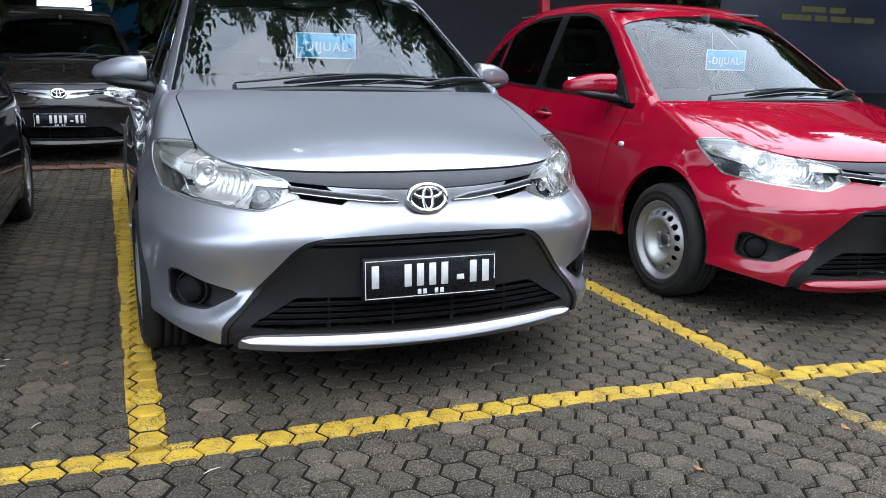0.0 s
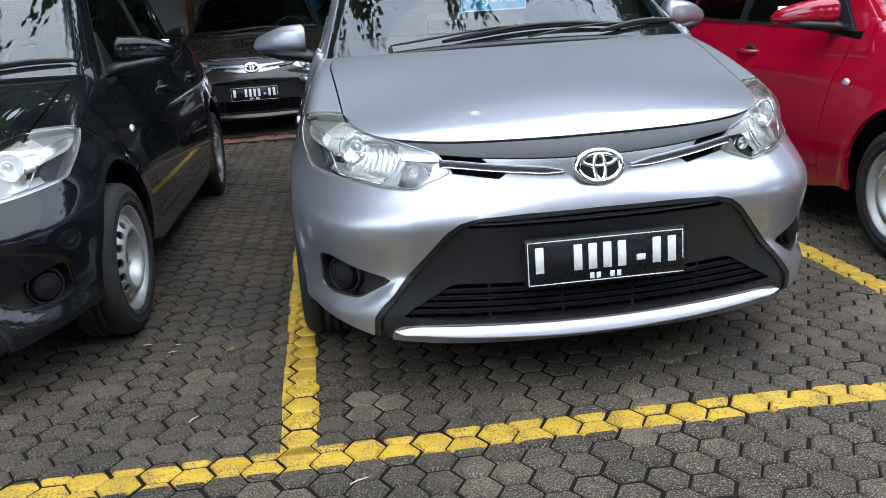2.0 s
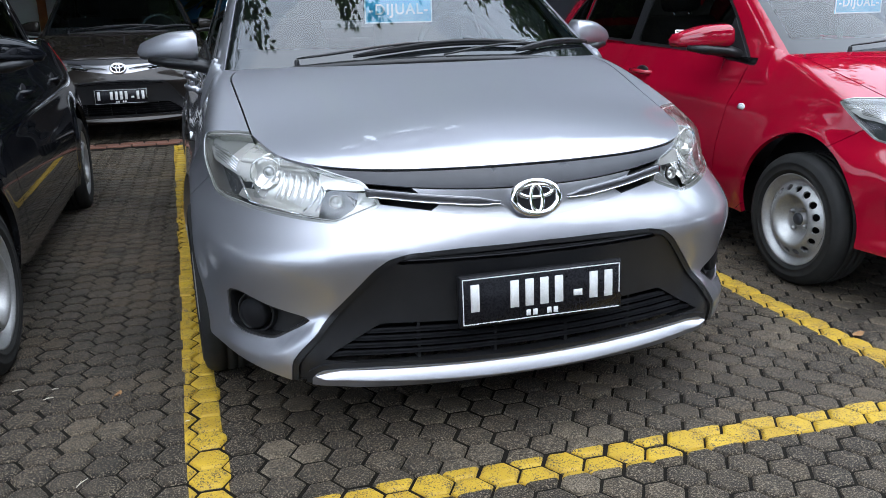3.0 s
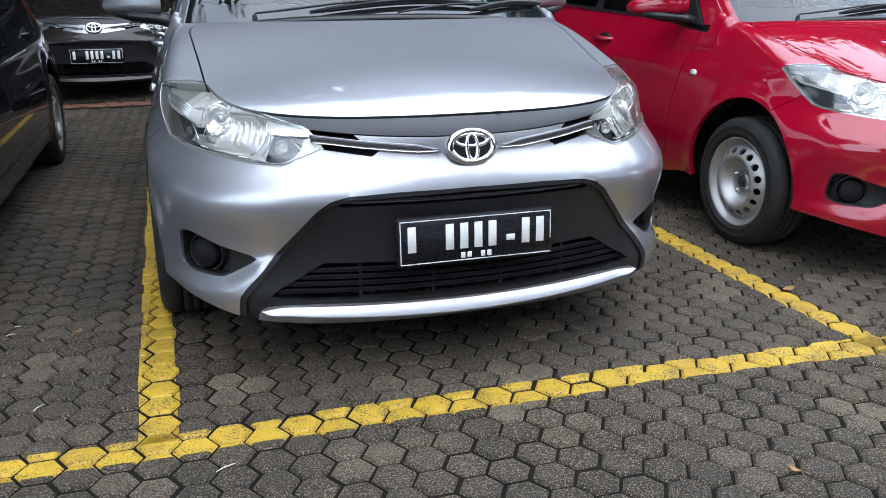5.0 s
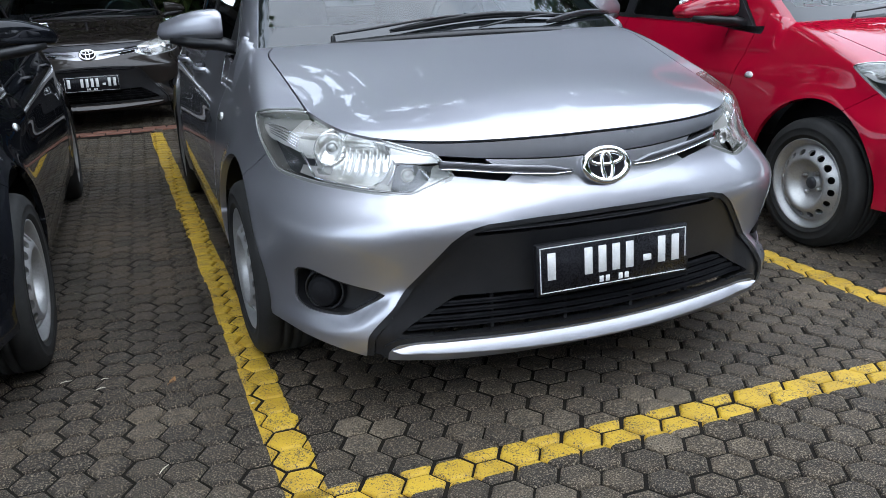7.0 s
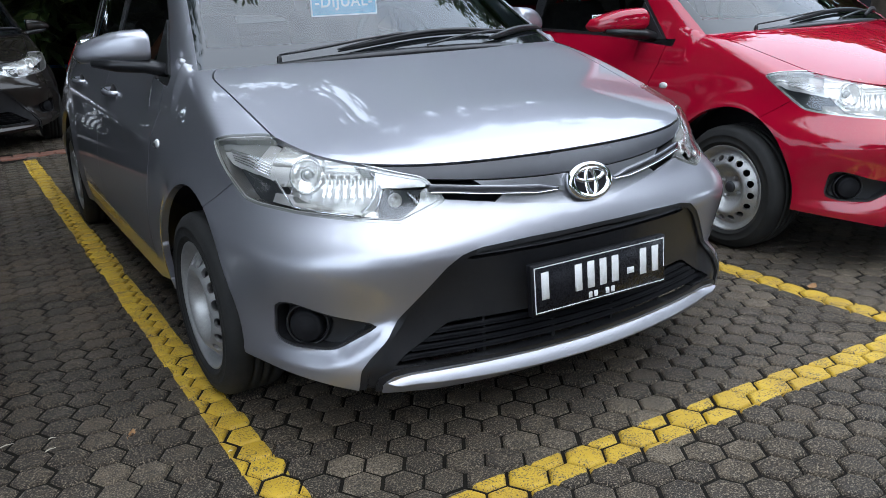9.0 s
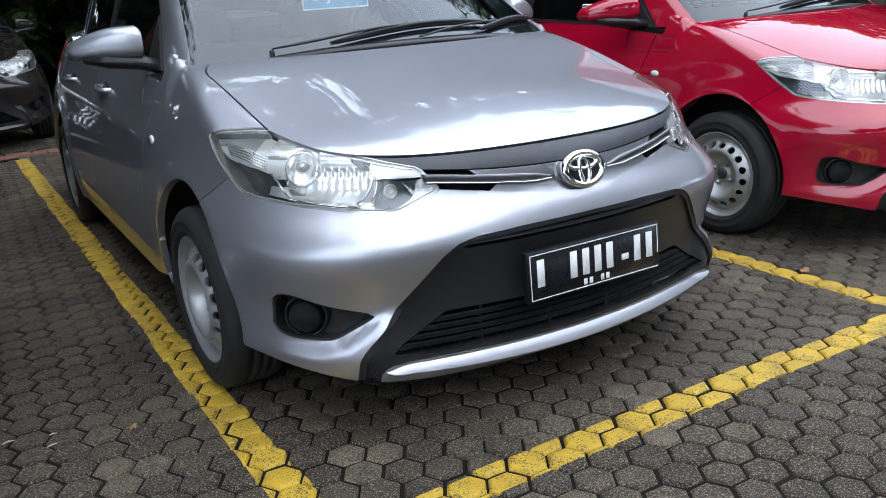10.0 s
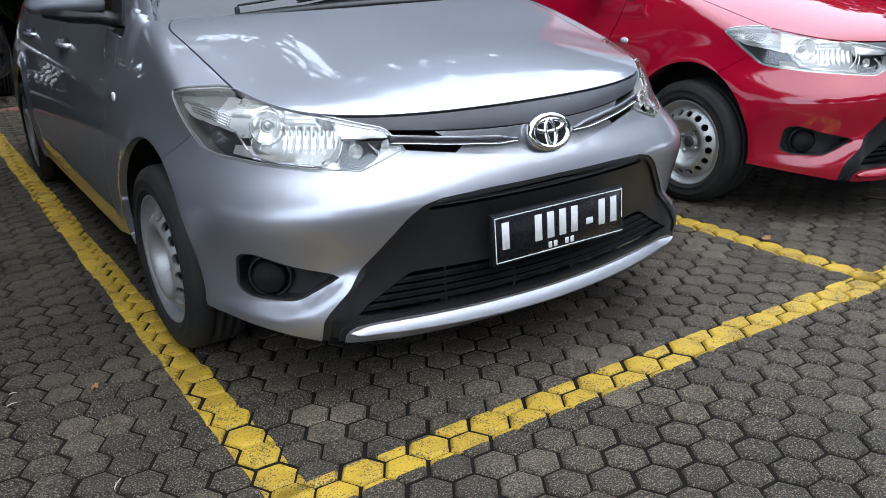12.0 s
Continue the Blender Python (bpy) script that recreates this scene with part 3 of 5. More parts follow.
    L.faces = [(i * nv + j, (i + 1) * nv + j, (i + 1) * nv + j + 1, i * nv + j + 1) for i in range(nu - 1) for j in range(nv - 1)]
    fs, _ = L.part_by(L.faces, lambda x, y, z: inside(np.arctan2(np.abs(x), 1.0 - y) * FAN, z, HEADLAMP) + 0.004)
    fs, _ = L.part_by(fs, lambda x, y, z: 32.9 - np.degrees(np.arctan2(np.abs(x), 1.0 - y)) + 18 * np.maximum(z - 0.66, 0))
    mesh_part("reflector", L.verts, fs, LAMP, lamp, "bright pressed reflector with bowl and flutes")
    for k in range(7):
        d = 41.1 - 1.25 * k
        part("flute_edge", tube([at(d + 0.9 * (0.5 - v), 0.628 + 0.066 * v - 0.0016 * k, 0.0235 + 0.024 * math.sin(math.pi * np.clip((0.016 + 0.066 * v) / 0.105, 0, 1))) for v in (0.0, 0.25, 0.5, 0.75, 1.0)], 0.0008, 5), CHROME, lamp)
    turn = Matrix.Rotation(radians(90), 4, "Z") @ Matrix.Rotation(radians(180), 4, "Z")
    place = pose(*at(44.6, 0.688, 0.048), -2, 0, sgn * 24) @ turn
    part("bowl_rim", moved(lathe([(0.0405, 0.014), (0.0425, 0.017), (0.0440, 0.014), (0.0425, 0.011), (0.0405, 0.014)], 40), place), CHROME, lamp, "bright ring round the bowl")
    part("bulb_shield", moved(lathe([(0.0, -0.010), (0.009, -0.011), (0.012, -0.015), (0.0135, -0.012), (0.0165, -0.012), (0.018, -0.017), (0.019, -0.04)], 28), place), LAMP_GREY, lamp, "grey bulb shield")
    for q in ((47.0, 0.645), (45.4, 0.634), (43.6, 0.630)):
        part("bowl_step", tube([at(q[0], q[1], 0.030), at(q[0] - 0.3, q[1] + 0.022, 0.036)], 0.0012, 5), CHROME, lamp)
    for q in ([(34.2, 0.708), (33.2, 0.69), (32.9, 0.669), (33.3, 0.645), (34.2, 0.625), (35.3, 0.612)], [(32.6, 0.672), (32.3, 0.655), (32.6, 0.635), (33.3, 0.612)], [(49.2, 0.683), (47.6, 0.655), (45.8, 0.622)], [(45.8, 0.622), (42, 0.6145), (38, 0.6085), (35.3, 0.604)]):
        part("trim_line", tube([at(d, z, 0.012) for d, z in q], 0.0028, 7), CHROME, lamp, "bright trim line")
    # the bright edge that runs round inside the lens
    cu, cz = (sum(q[k] for q in HEADLAMP) / len(HEADLAMP) for k in (0, 1))
    loop = [(q[0] + (cu - q[0]) * 0.035, q[1] + (cz - q[1]) * 0.075) for q in HEADLAMP]
    part("edge_line", tube([at(math.degrees(u / FAN), z, 0.003) for u, z in loop + loop[:1]], 0.0011, 5), LAMP_SHELF, lamp, "pale edge of the lens")
    c2 = at(30.4, 0.634, 0.020)
    place2 = pose(*c2, 0, 0, sgn * 14) @ turn
    part("indicator_bowl", moved(lathe([(0.0, -0.004), (0.005, -0.005), (0.007, -0.012), (0.012, -0.012), (0.0155, -0.004), (0.0168, 0.0), (0.0176, -0.005)], 28), place2), LAMP, lamp)
    for k in range(4):
        part("facet", tube([at(28.6 - 0.5 * k, 0.652 - 0.004 * k, 0.018), at(27.6 - 0.1 * k, 0.632 - 0.006 * k, 0.02)], 0.0024, 5), CHROME, lamp)
    for k in range(5):
        u = (k + 0.5) / 5
        part("rib", tube([at(60.4 - 1.6 * u, 0.743 - 0.026 * u, 0.0215), at(55, 0.736 - 0.029 * u, 0.0215), at(50.4, 0.718 - 0.031 * u, 0.0215)], 0.0016, 6), CHROME, lamp)
    return lamp


def number_plate(car):
    plate = new("number_plate")
    plate.parent = car
    plate.matrix_basis = pose(0, -0.004, 0.396, -3, 0, -0.6)
    part("plate_frame", box(-0.2205, -0.0042, -0.0665, 0.2205, 0.016, 0.0665, 0.003), SLOT, plate)
    part("plate_sheet", box(-0.218, -0.0065, -0.062, 0.218, -0.0045, 0.064, 0.0009, 1), PLATE, plate, "black sheet with white border and characters")
    for x0, z0, x1, z1 in ((-0.213, 0.0565, 0.213, 0.059), (-0.213, -0.0585, 0.213, -0.056), (-0.213, -0.056, -0.2105, 0.0565), (0.2105, -0.02, 0.213, 0.0565)):
        part("border_line", box(x0, -0.0075, z0, x1, -0.0066, z1), WHITE, plate, smooth=False)
    # characters stand as plain bars
    for x in (-0.181, -0.077, -0.037, 0.003, 0.043, 0.139, 0.181):
        part("bar", box(x - 0.0115, -0.0082, -0.026, x + 0.0115, -0.0066, 0.044, 0.001, 1), WHITE, plate)
    for x in (-0.040, -0.022, 0.016, 0.034):
        part("small_bar", box(x - 0.006, -0.0078, -0.052, x + 0.006, -0.0066, -0.036, 0.0006, 1), WHITE, plate)
    part("paint_chip", box(0.083, -0.0078, -0.015, 0.108, -0.0066, 0.002, 0.0007, 1), WHITE, plate)
    return plate


def emblem(car):
    """A chrome oval with two crossed rings on a black ground."""
    e = new("emblem")
    e.parent = car
    e.matrix_basis = pose(0, nose_y(0, 0.633) - 0.004, 0.633, -17)

    def ring(cx, cz, rx, rz, w, name, out):
        bm = bmesh.new()
        rows = []
        for k in range(48):
            a = 2 * math.pi * k / 48
            c, s_ = math.cos(a), math.sin(a)
            ww = w * (0.85 + 0.3 * abs(c if rx > rz else s_))
            prof = [(-ww, 0.004), (-ww, -out * 0.5), (-ww * 0.5, -out), (ww * 0.5, -out), (ww, -out * 0.5), (ww, 0.004)]
            rows.append([bm.verts.new((cx + (rx + d) * c, y, cz + (rz + d) * s_)) for d, y in prof])
        for p, q in zip(rows, rows[1:] + rows[:1]):
            for k in range(6):
                bm.faces.new((p[k], p[(k + 1) % 6], q[(k + 1) % 6], q[k]))
        bmesh.ops.recalc_face_normals(bm, faces=bm.faces)
        part(name, bm, CHROME, e)
    ring(0, 0, 0.060, 0.0408, 0.0092, "outer_ring", 0.014)
    ring(0, 0.016, 0.045, 0.0155, 0.0066, "cross_ring", 0.012)
    ring(0, -0.003, 0.0150, 0.034, 0.0064, "upright_ring", 0.013)
    bm = lathe([(0.0, 0.0075), (0.05, 0.0065), (0.0605, 0.004), (0.062, -0.012)], 40)
    part("ground_plate", moved(bm, Matrix.Diagonal((1, 1, 0.67, 1)) @ Matrix.Rotation(radians(-90), 4, "Z")), SLOT, e, "black oval ground")
    return e


def wiper(car, arm, blade):
    """A wiper: a tapered arm from its pivot, and a bowed blade bridge lying on the glass; both given as (x, z) over the screen."""
    w = new("wiper")
    w.parent = car

    def lay(x, z, off):
        y = 0.90 + 0.42 * x * x + (z - 0.945) * 0.857 / 0.515
        return (x, y - 0.515 * off, z + 0.857 * off)

    def along(points, n):
        at = spline(points)
        return [(float(x), float(at(x))) for x in np.linspace(points[0][0], points[-1][0], n)]
    px, pz = arm[0]
    part("pivot_cap", moved(lathe([(0, 0.004), (0.006, 0.003), (0.008, -0.002), (0.009, -0.02)], 12), Matrix.Translation(lay(px, pz, 0.006)) @ Matrix.Rotation(radians(-90), 4, "Y")), PLASTIC, w)
    pts = along(arm, 9)
    part("arm", tube([lay(x, z, 0.014 + 0.010 * math.sin(math.pi * k / 8)) for k, (x, z) in enumerate(pts)], [0.005, 0.0075, 0.0085, 0.008, 0.0075, 0.007, 0.0065, 0.006, 0.005], 8, 0.55), PLASTIC, w)
    pts = along(blade, 11)
    slim = [0.35, 0.8] + [1.0] * 7 + [0.8, 0.35]
    part("blade", tube([lay(x, z, 0.006) for x, z in pts], [0.0065 * q for q in slim], 6), SLOT, w)
    part("bridge", tube([lay(x, z + 0.003, 0.009 + 0.005 * math.sin(math.pi * k / 10)) for k, (x, z) in enumerate(pts)], [0.0085 * q for q in slim], 6), PLASTIC, w)
    return w


def seat(car, x, y):
    s = new("seat")
    s.parent = car
    part("cushion", box(x - 0.24, y - 0.28, 0.42, x + 0.24, y + 0.22, 0.58, 0.05, 3), CLOTH, s)
    part("backrest", moved(box(-0.23, -0.07, 0.0, 0.23, 0.06, 0.58, 0.05, 3), pose(x, y + 0.2, 0.52, -18)), CLOTH, s)
    part("headrest", moved(box(-0.12, -0.05, 0.60, 0.12, 0.05, 0.78, 0.045, 3), pose(x, y + 0.2, 0.52, -14)), CLOTH, s)
    for dx in (-0.05, 0.05):
        part("headrest_post", moved(box(dx - 0.006, -0.006, 0.55, dx + 0.006, 0.006, 0.63), pose(x, y + 0.2, 0.52, -14)), CHROME, s)


def saloon():
    car = new("car")
    S = cast(wing_and_pillar, (1.0, 3.5), 0.5, 92, 150, 30, -52, 88.5, 170, 2.2)
    all_faces = S.faces
    def hem(x, y, z):
        ax = np.abs(x)
        front = 0.150 + 0.032 * np.clip((ax - 0.2) / 0.42, 0, 1) ** 2 + 0.05 * np.clip((ax - 0.62) / 0.19, 0, 1)
        return np.where(y < 0.9, front, 0.236 - 0.04 * np.clip((y - 1.2) / 0.2, 0, 1)) - z
    keep, _ = S.part_by(all_faces, hem)
    for wy in WHEEL_Y:
        _, keep = S.part_by(keep, lambda x, y, z: np.maximum(np.hypot(y - wy, (z - 0.30) * 0.98) - ARCH_R, 0.5 - np.abs(x)))
    # the sides end at the window line
    _, keep = S.part_by(keep, lambda x, y, z: np.maximum(np.maximum(BELT(y) - z, 1.19 - y), np.maximum(y - 3.40, 0.45 - np.abs(x))))
    _, keep = S.part_by(keep, lambda x, y, z: np.maximum(np.maximum(deck(x, y) + 0.052 - z, y - 1.7), 0.55 - np.abs(x)))
    # open the top where the cabin stands
    _, keep = S.part_by(keep, lambda x, y, z: np.maximum(cabin(x, y, z) + 0.03, 0.8 - z))
    hood, keep = S.part_by(keep, lambda x, y, z: np.maximum(np.maximum(HOOD_EDGE(np.abs(x)) - z, np.abs(x) - HOOD_SEAM(y)), y - 1.13))
    hood, _ = S.part_by(hood, lambda x, y, z: y - (0.865 + 0.50 * x * x))
    hood, _ = S.part_by(hood, lambda x, y, z: np.maximum(np.maximum(HOOD_EDGE(np.abs(x)) - z, np.abs(x) - HOOD_SEAM(y)), y - 1.13) + 0.003)
    _, keep = S.part_by(keep, lambda x, y, z: np.maximum(np.maximum(HOOD_EDGE(np.abs(x)) - z, np.abs(x) - HOOD_SEAM(y)), y - 1.13) - 0.002)
    panel("bonnet", S, hood, SILVER, car, 0, 0.02)
    lamps, keep = S.part_by(keep, lambda x, y, z: np.maximum(inside(round_nose(x, y), z, HEADLAMP), y - 0.95))
    for sgn in (1, -1):
        headlamp(car, S, lamps, sgn)
    fogs, keep = S.part_by(keep, lambda x, y, z: np.maximum(inside(round_nose(x, y), z, FOG), y - 0.8))
    hole, keep = S.part_by(keep, lambda x, y, z: np.maximum(inside(np.abs(x), z, APERTURE), y - 0.6))
    lip, keep = S.part_by(keep, lambda x, y, z: np.maximum(inside(np.abs(x), z, LIP), y - 0.6))
    # upper grille: a grey moulding under the bonnet and a slotted band below it
    band, keep = S.part_by(keep, lambda x, y, z: np.maximum(np.maximum(GRILLE_LOW(np.abs(x)) - z, round_nose(x, y) - radians(35) * FAN), np.maximum(z - 0.75, y - 0.5)))
    mould, band = S.part_by(band, lambda x, y, z: GRILLE_TOP(np.abs(x)) - z)
    grille = new("grille")
    grille.parent = car
    _, band = S.part_by(band, lambda x, y, z: GRILLE_TOP(np.abs(x)) - 0.0028 - z)
    panel("moulding", S, mould, MOULD, grille, 0, 0.015, 0.002, "grey plastic moulding")
    low_at, top_at = GRILLE_LOW, GRILLE_TOP

    def slot_area(x, y, z):
        """Below zero in the two black slots between the blade and the band's edges."""
        ax = np.abs(x)
        lo, hi = low_at(ax), top_at(ax)
        m = (lo + hi) / 2
        upper = np.maximum(np.maximum(m + 0.008 - z, z - hi + 0.001), 0.272 + 1.2 * (z - m) - ax)
        lower = np.maximum(np.maximum(lo + 0.002 - z, z - m + 0.004), 0.232 - 1.0 * (z - m) - ax)
        return np.minimum(upper, lower)
    slots, surround = S.part_by(band, slot_area)
    panel("surround", S, surround, SATIN, grille, 0, 0.03, 0.005, "satin grey grille band", SLOT)
    for sgn in (1, -1):
        panel("slot_back", S, slots, SLOT, grille, sgn, 0.0, 0.035, "black slots")
    for sgn in (1, -1):
        mid = lambda x: (float(low_at(abs(x))) + float(top_at(abs(x)))) / 2
        taper = lambda x: min(1.0, max(0.25, (abs(x) - 0.085) / 0.06))
        part("blade", nose_bar(sgn * 0.092, sgn * 0.41, lambda x: mid(x) - 0.0060 * taper(x), lambda x: mid(x) + 0.0105 * taper(x), 0.003, 0.03), GRAPHITE, grille, "dark grey grille blade")
        part("blade_edge", nose_bar(sgn * 0.090, sgn * 0.41, lambda x: mid(x) + 0.0105 * taper(x) - 0.0006, lambda x: mid(x) + 0.0105 * taper(x) + 0.0016, 0.0040, 0.02), SATIN, grille, "satin upper edge")
        part("blade_edge", nose_bar(sgn * 0.090, sgn * 0.41, lambda x: mid(x) - 0.0060 * taper(x) - 0.0026, lambda x: mid(x) - 0.0060 * taper(x) + 0.0006, 0.0050, 0.02), CHROME, grille, "bright lower edge")
    emblem(car)
    # bumper and wings
    wing_line = lambda x, y, z: -((z - 0.668) + (y - 0.52) * 0.68)
    body_side, bumper = S.part_by(keep, lambda x, y, z: np.maximum(wing_line(x, y, z), 0.30 - y))
    bumper, _ = S.part_by(bumper, lambda x, y, z: np.maximum(-wing_line(x, y, z), -1) + 0.003)
    bumper, rest = S.part_by(bumper, lambda x, y, z: y - 0.80)
    body_side += rest
    bum = new("front_bumper")
    bum.parent = car
    panel("bumper_skin", S, bumper, SILVER, bum, 0, 0.03)
    bm = bmesh.new()
    rings = []
    for x in np.linspace(-0.566, 0.566, 61):
        u = abs(x) / 0.566
        e = min(1.0, (1 - u) / 0.05) ** 0.6 if u < 1 else 0.0
        top, low = 0.2095 + 0.006 * u ** 2 - 0.008 * (1 - e), 0.166 + 0.022 * u ** 2 + 0.010 * (1 - e)
        y = nose_y(x, 0.205)
        prof = [(0.03, top - 0.001), (0.004, top), (0.0015, top - 0.0015), (-0.0070, low + 0.0095), (-0.0080, low + 0.0075), (-0.0065, low + 0.004), (0.03, low - 0.004)]
        rings.append([bm.verts.new((x, y + q, z)) for q, z in prof])
    for p, q in zip(rings, rings[1:]):
        for k in range(6):
            bm.faces.new((p[k], p[k + 1], q[k + 1], q[k]))
    bmesh.ops.recalc_face_normals(bm, faces=bm.faces)
    part("lip", bm, SILVER, bum, "silver painted lower lip")
    ap = new("lower_grille")
    ap.parent = car
    slot1 = rounded([(-0.05, 0.521), (0.33, 0.511), (0.372, 0.497), (0.35, 0.487), (-0.05, 0.488)], 0.006, 2)
    slot2 = rounded([(-0.05, 0.325), (0.40, 0.332), (0.55, 0.240), (0.42, 0.229), (-0.05, 0.224)], 0.01, 2)
    s1, hole = S.part_by(hole, lambda x, y, z: inside(np.abs(x), z, slot1))
    s2, hole = S.part_by(hole, lambda x, y, z: inside(np.abs(x), z, slot2))
    inner, frame_f = S.part_by(hole, lambda x, y, z: np.maximum(inside(np.abs(x), z, APERTURE) + 0.014, -1))
    panel("frame", S, frame_f, PLASTIC, ap, 0, 0.03, 0.004, "grey-black plastic frame")
    panel("cheek", S, inner, PLASTIC, ap, 0, 0.03, 0.012)
    panel("slot_back", S, s1, SLOT, ap, 0, 0.0, 0.06)
    panel("mesh_back", S, s2, SLOT, ap, 0, 0.0, 0.07)
    part("slat", nose_bar(-0.345, 0.345, lambda x: 0.502, lambda x: 0.5075, -0.012, 0.05, 30), PLASTIC, ap)
    for k, (zz, hx) in enumerate(((0.309, 0.43), (0.290, 0.46), (0.271, 0.49), (0.252, 0.52))):
        part("slat", nose_bar(-hx, hx, lambda x: zz - 0.0035, lambda x: zz + 0.0035, -0.020, 0.05, 30), SLOT, ap)
    for x in (-0.30, -0.1, 0.1, 0.30):
        part("stay", box(x - 0.004, nose_y(x, 0.3) + 0.028, 0.226, x + 0.004, nose_y(x, 0.3) + 0.06, 0.328), PLASTIC, ap, smooth=False)
    number_plate(car)
    for sgn in (1, -1):
        fog = new("fog_recess")
        fog.parent = car
        panel("pocket", S, fogs, PLASTIC, fog, sgn, 0.0, 0.05, "black plastic pocket")
        rimf = S.part_by(fogs, lambda x, y, z: inside(round_nose(x, y), z, FOG) + 0.006)[1]
        panel("pocket_rim", S, rimf, PLASTIC, fog, sgn, 0.055, 0.004)
        m = pose(sgn * 0.690, 0.290, 0.335, 0, 0, sgn * 38) @ Matrix.Rotation(radians(-90), 4, "Z")
        part("blank", moved(lathe([(0.0, 0.022), (0.026, 0.020), (0.032, 0.016), (0.036, 0.018), (0.042, 0.012), (0.044, -0.03)], 32), m), SLOT, fog, "round black blank")
        part("bezel", moved(lathe([(0.0465, -0.012), (0.0495, 0.001), (0.0525, 0.004), (0.0555, 0.001), (0.058, -0.014)], 36), m), PLASTIC, fog)
    # sides
    wings, body_side = S.part_by(body_side, lambda x, y, z: y - DOOR_FRONT(z))
    wings, _ = S.part_by(wings, lambda x, y, z: y - DOOR_FRONT(z) + 0.003)
    doors, tail = S.part_by(body_side, lambda x, y, z: np.maximum(y - (3.05 + 0.12 * np.clip((z - 0.6) / 0.3, 0, 1)), ARCH_R + 0.04 - np.hypot(y - WHEEL_Y[1], z - 0.30)))
    doors, sill = S.part_by(doors, lambda x, y, z: 0.30 - z)
    doors, _ = S.part_by(doors, lambda x, y, z: np.maximum(DOOR_FRONT(z) + 0.003 - y, 0.304 - z))
    front_door, rear_door = S.part_by(doors, lambda x, y, z: y - 2.33)
    front_door, _ = S.part_by(front_door, lambda x, y, z: y - 2.327)
    for sgn in (1, -1):
        panel("front_wing", S, wings, SILVER, car, sgn, 0.02)
        for nm, fs, hy in (("front_door", front_door, 2.12), ("rear_door", rear_door, 2.98)):
            d = panel(nm, S, fs, SILVER, car, sgn, 0.015)
            hx = skin_x(hy, 0.79)
            part("handle", tube([(sgn * (hx - 0.012), hy - 0.10, 0.79), (sgn * (hx + 0.025), hy - 0.07, 0.792), (sgn * (hx + 0.03), hy, 0.796), (sgn * (hx + 0.022), hy + 0.07, 0.798), (sgn * (hx - 0.012), hy + 0.09, 0.798)], [0.012, 0.013, 0.014, 0.013, 0.012], 10, 1.0), SILVER, d)
            part("handle_cup", moved(lathe([(0.0, 0.004), (0.035, 0.003), (0.045, 0.0), (0.046, -0.004)], 24), Matrix.Translation((sgn * (hx - 0.006), hy, 0.79)) @ Matrix.Diagonal((sgn, 1.5, 0.8, 1))), PLASTIC, d)
        panel("sill", S, sill, SILVER, car, sgn, 0.01)
        marker = new("side_marker")
        marker.parent = car
        part("marker_lens", moved(lathe([(0.0, 0.012), (0.006, 0.0115), (0.011, 0.008), (0.0135, 0.0)], 20), Matrix.Translation((sgn * skin_x(1.19, 0.690), 1.19, 0.690)) @ Matrix.Diagonal((sgn, 1.7, 1, 1))), LENS, marker)
        part("marker_base", moved(lathe([(0.0, 0.004), (0.015, 0.003), (0.017, 0.0), (0.017, -0.01)], 20), Matrix.Translation((sgn * (skin_x(1.19, 0.690) - 0.001), 1.19, 0.690)) @ Matrix.Diagonal((sgn, 1.6, 1, 1))), WHITE, marker)
        mirror_housing(car, sgn)
    lampf, tail = S.part_by(tail, lambda x, y, z: np.maximum(np.maximum(0.78 - z, z - 0.96), np.maximum(4.02 - 0.2 * (z - 0.78) - y, 0.48 - np.abs(x))))
    panel("rear_body", S, tail, SILVER, car, 0, 0.02)
    for sgn in (1, -1):
        panel("tail_lamp", S, lampf, TAIL, car, sgn, 0.01, -0.002, "red tail lamp")
    # cabin
    C = cast(cabin, (2.1, 2.6), 0.86, 64, 40, 40, 2, 89.93, 90, 2.4)
    keep, _ = C.part_by(C.faces, lambda x, y, z: np.where((y > 1.19) & (y < 3.45) & (np.abs(x) > 0.5), BELT(y) - np.where(y < 1.7, 0.03, 0.004), deck(x, y) - np.where(np.abs(x) > 0.6, 0.09, 0.02)) - z)
    screen_side = lambda x, y, z: np.maximum(np.abs(x) - (0.688 - 0.345 * (z - 0.90)), y - 2.0)
    ws, keep = C.part_by(keep, lambda x, y, z: np.maximum(screen_side(x, y, z), y - (1.655 - 0.02 * x * x)))
    glass, frit = C.part_by(ws, lambda x, y, z: np.maximum(np.maximum(screen_side(x, y, z) + 0.032, y - 1.60), -((y - 0.90 - 0.42 * x * x) - 0.06 + 0 * z)))
    shield = new("windscreen")
    shield.parent = car
    panel("glass", C, glass, GLASS, shield, 0, 0.0, 0.004, "clear windscreen glass").visible_shadow = False
    panel("black_border", C, frit, FRIT, shield, 0, 0.006, 0.004, "black glass border")
    rw, keep = C.part_by(keep, lambda x, y, z: np.maximum(np.abs(x) - (0.60 - 0.30 * (z - 1.0)), np.maximum(3.12 - y, -1)))
    panel("rear_window", C, rw, DARKGLASS, car, 0, 0.006, 0.004, "tinted rear window").visible_shadow = False
    FW = rounded([(1.265, 0.884), (1.48, 1.075), (1.73, 1.265), (1.90, 1.352), (2.05, 1.385), (2.28, 1.392), (2.30, 0.945), (1.8, 0.925)], 0.02, 3)
    RW = rounded([(2.37, 0.95), (2.355, 1.392), (2.62, 1.385), (2.85, 1.335), (2.98, 1.275), (3.03, 0.975)], 0.02, 3)
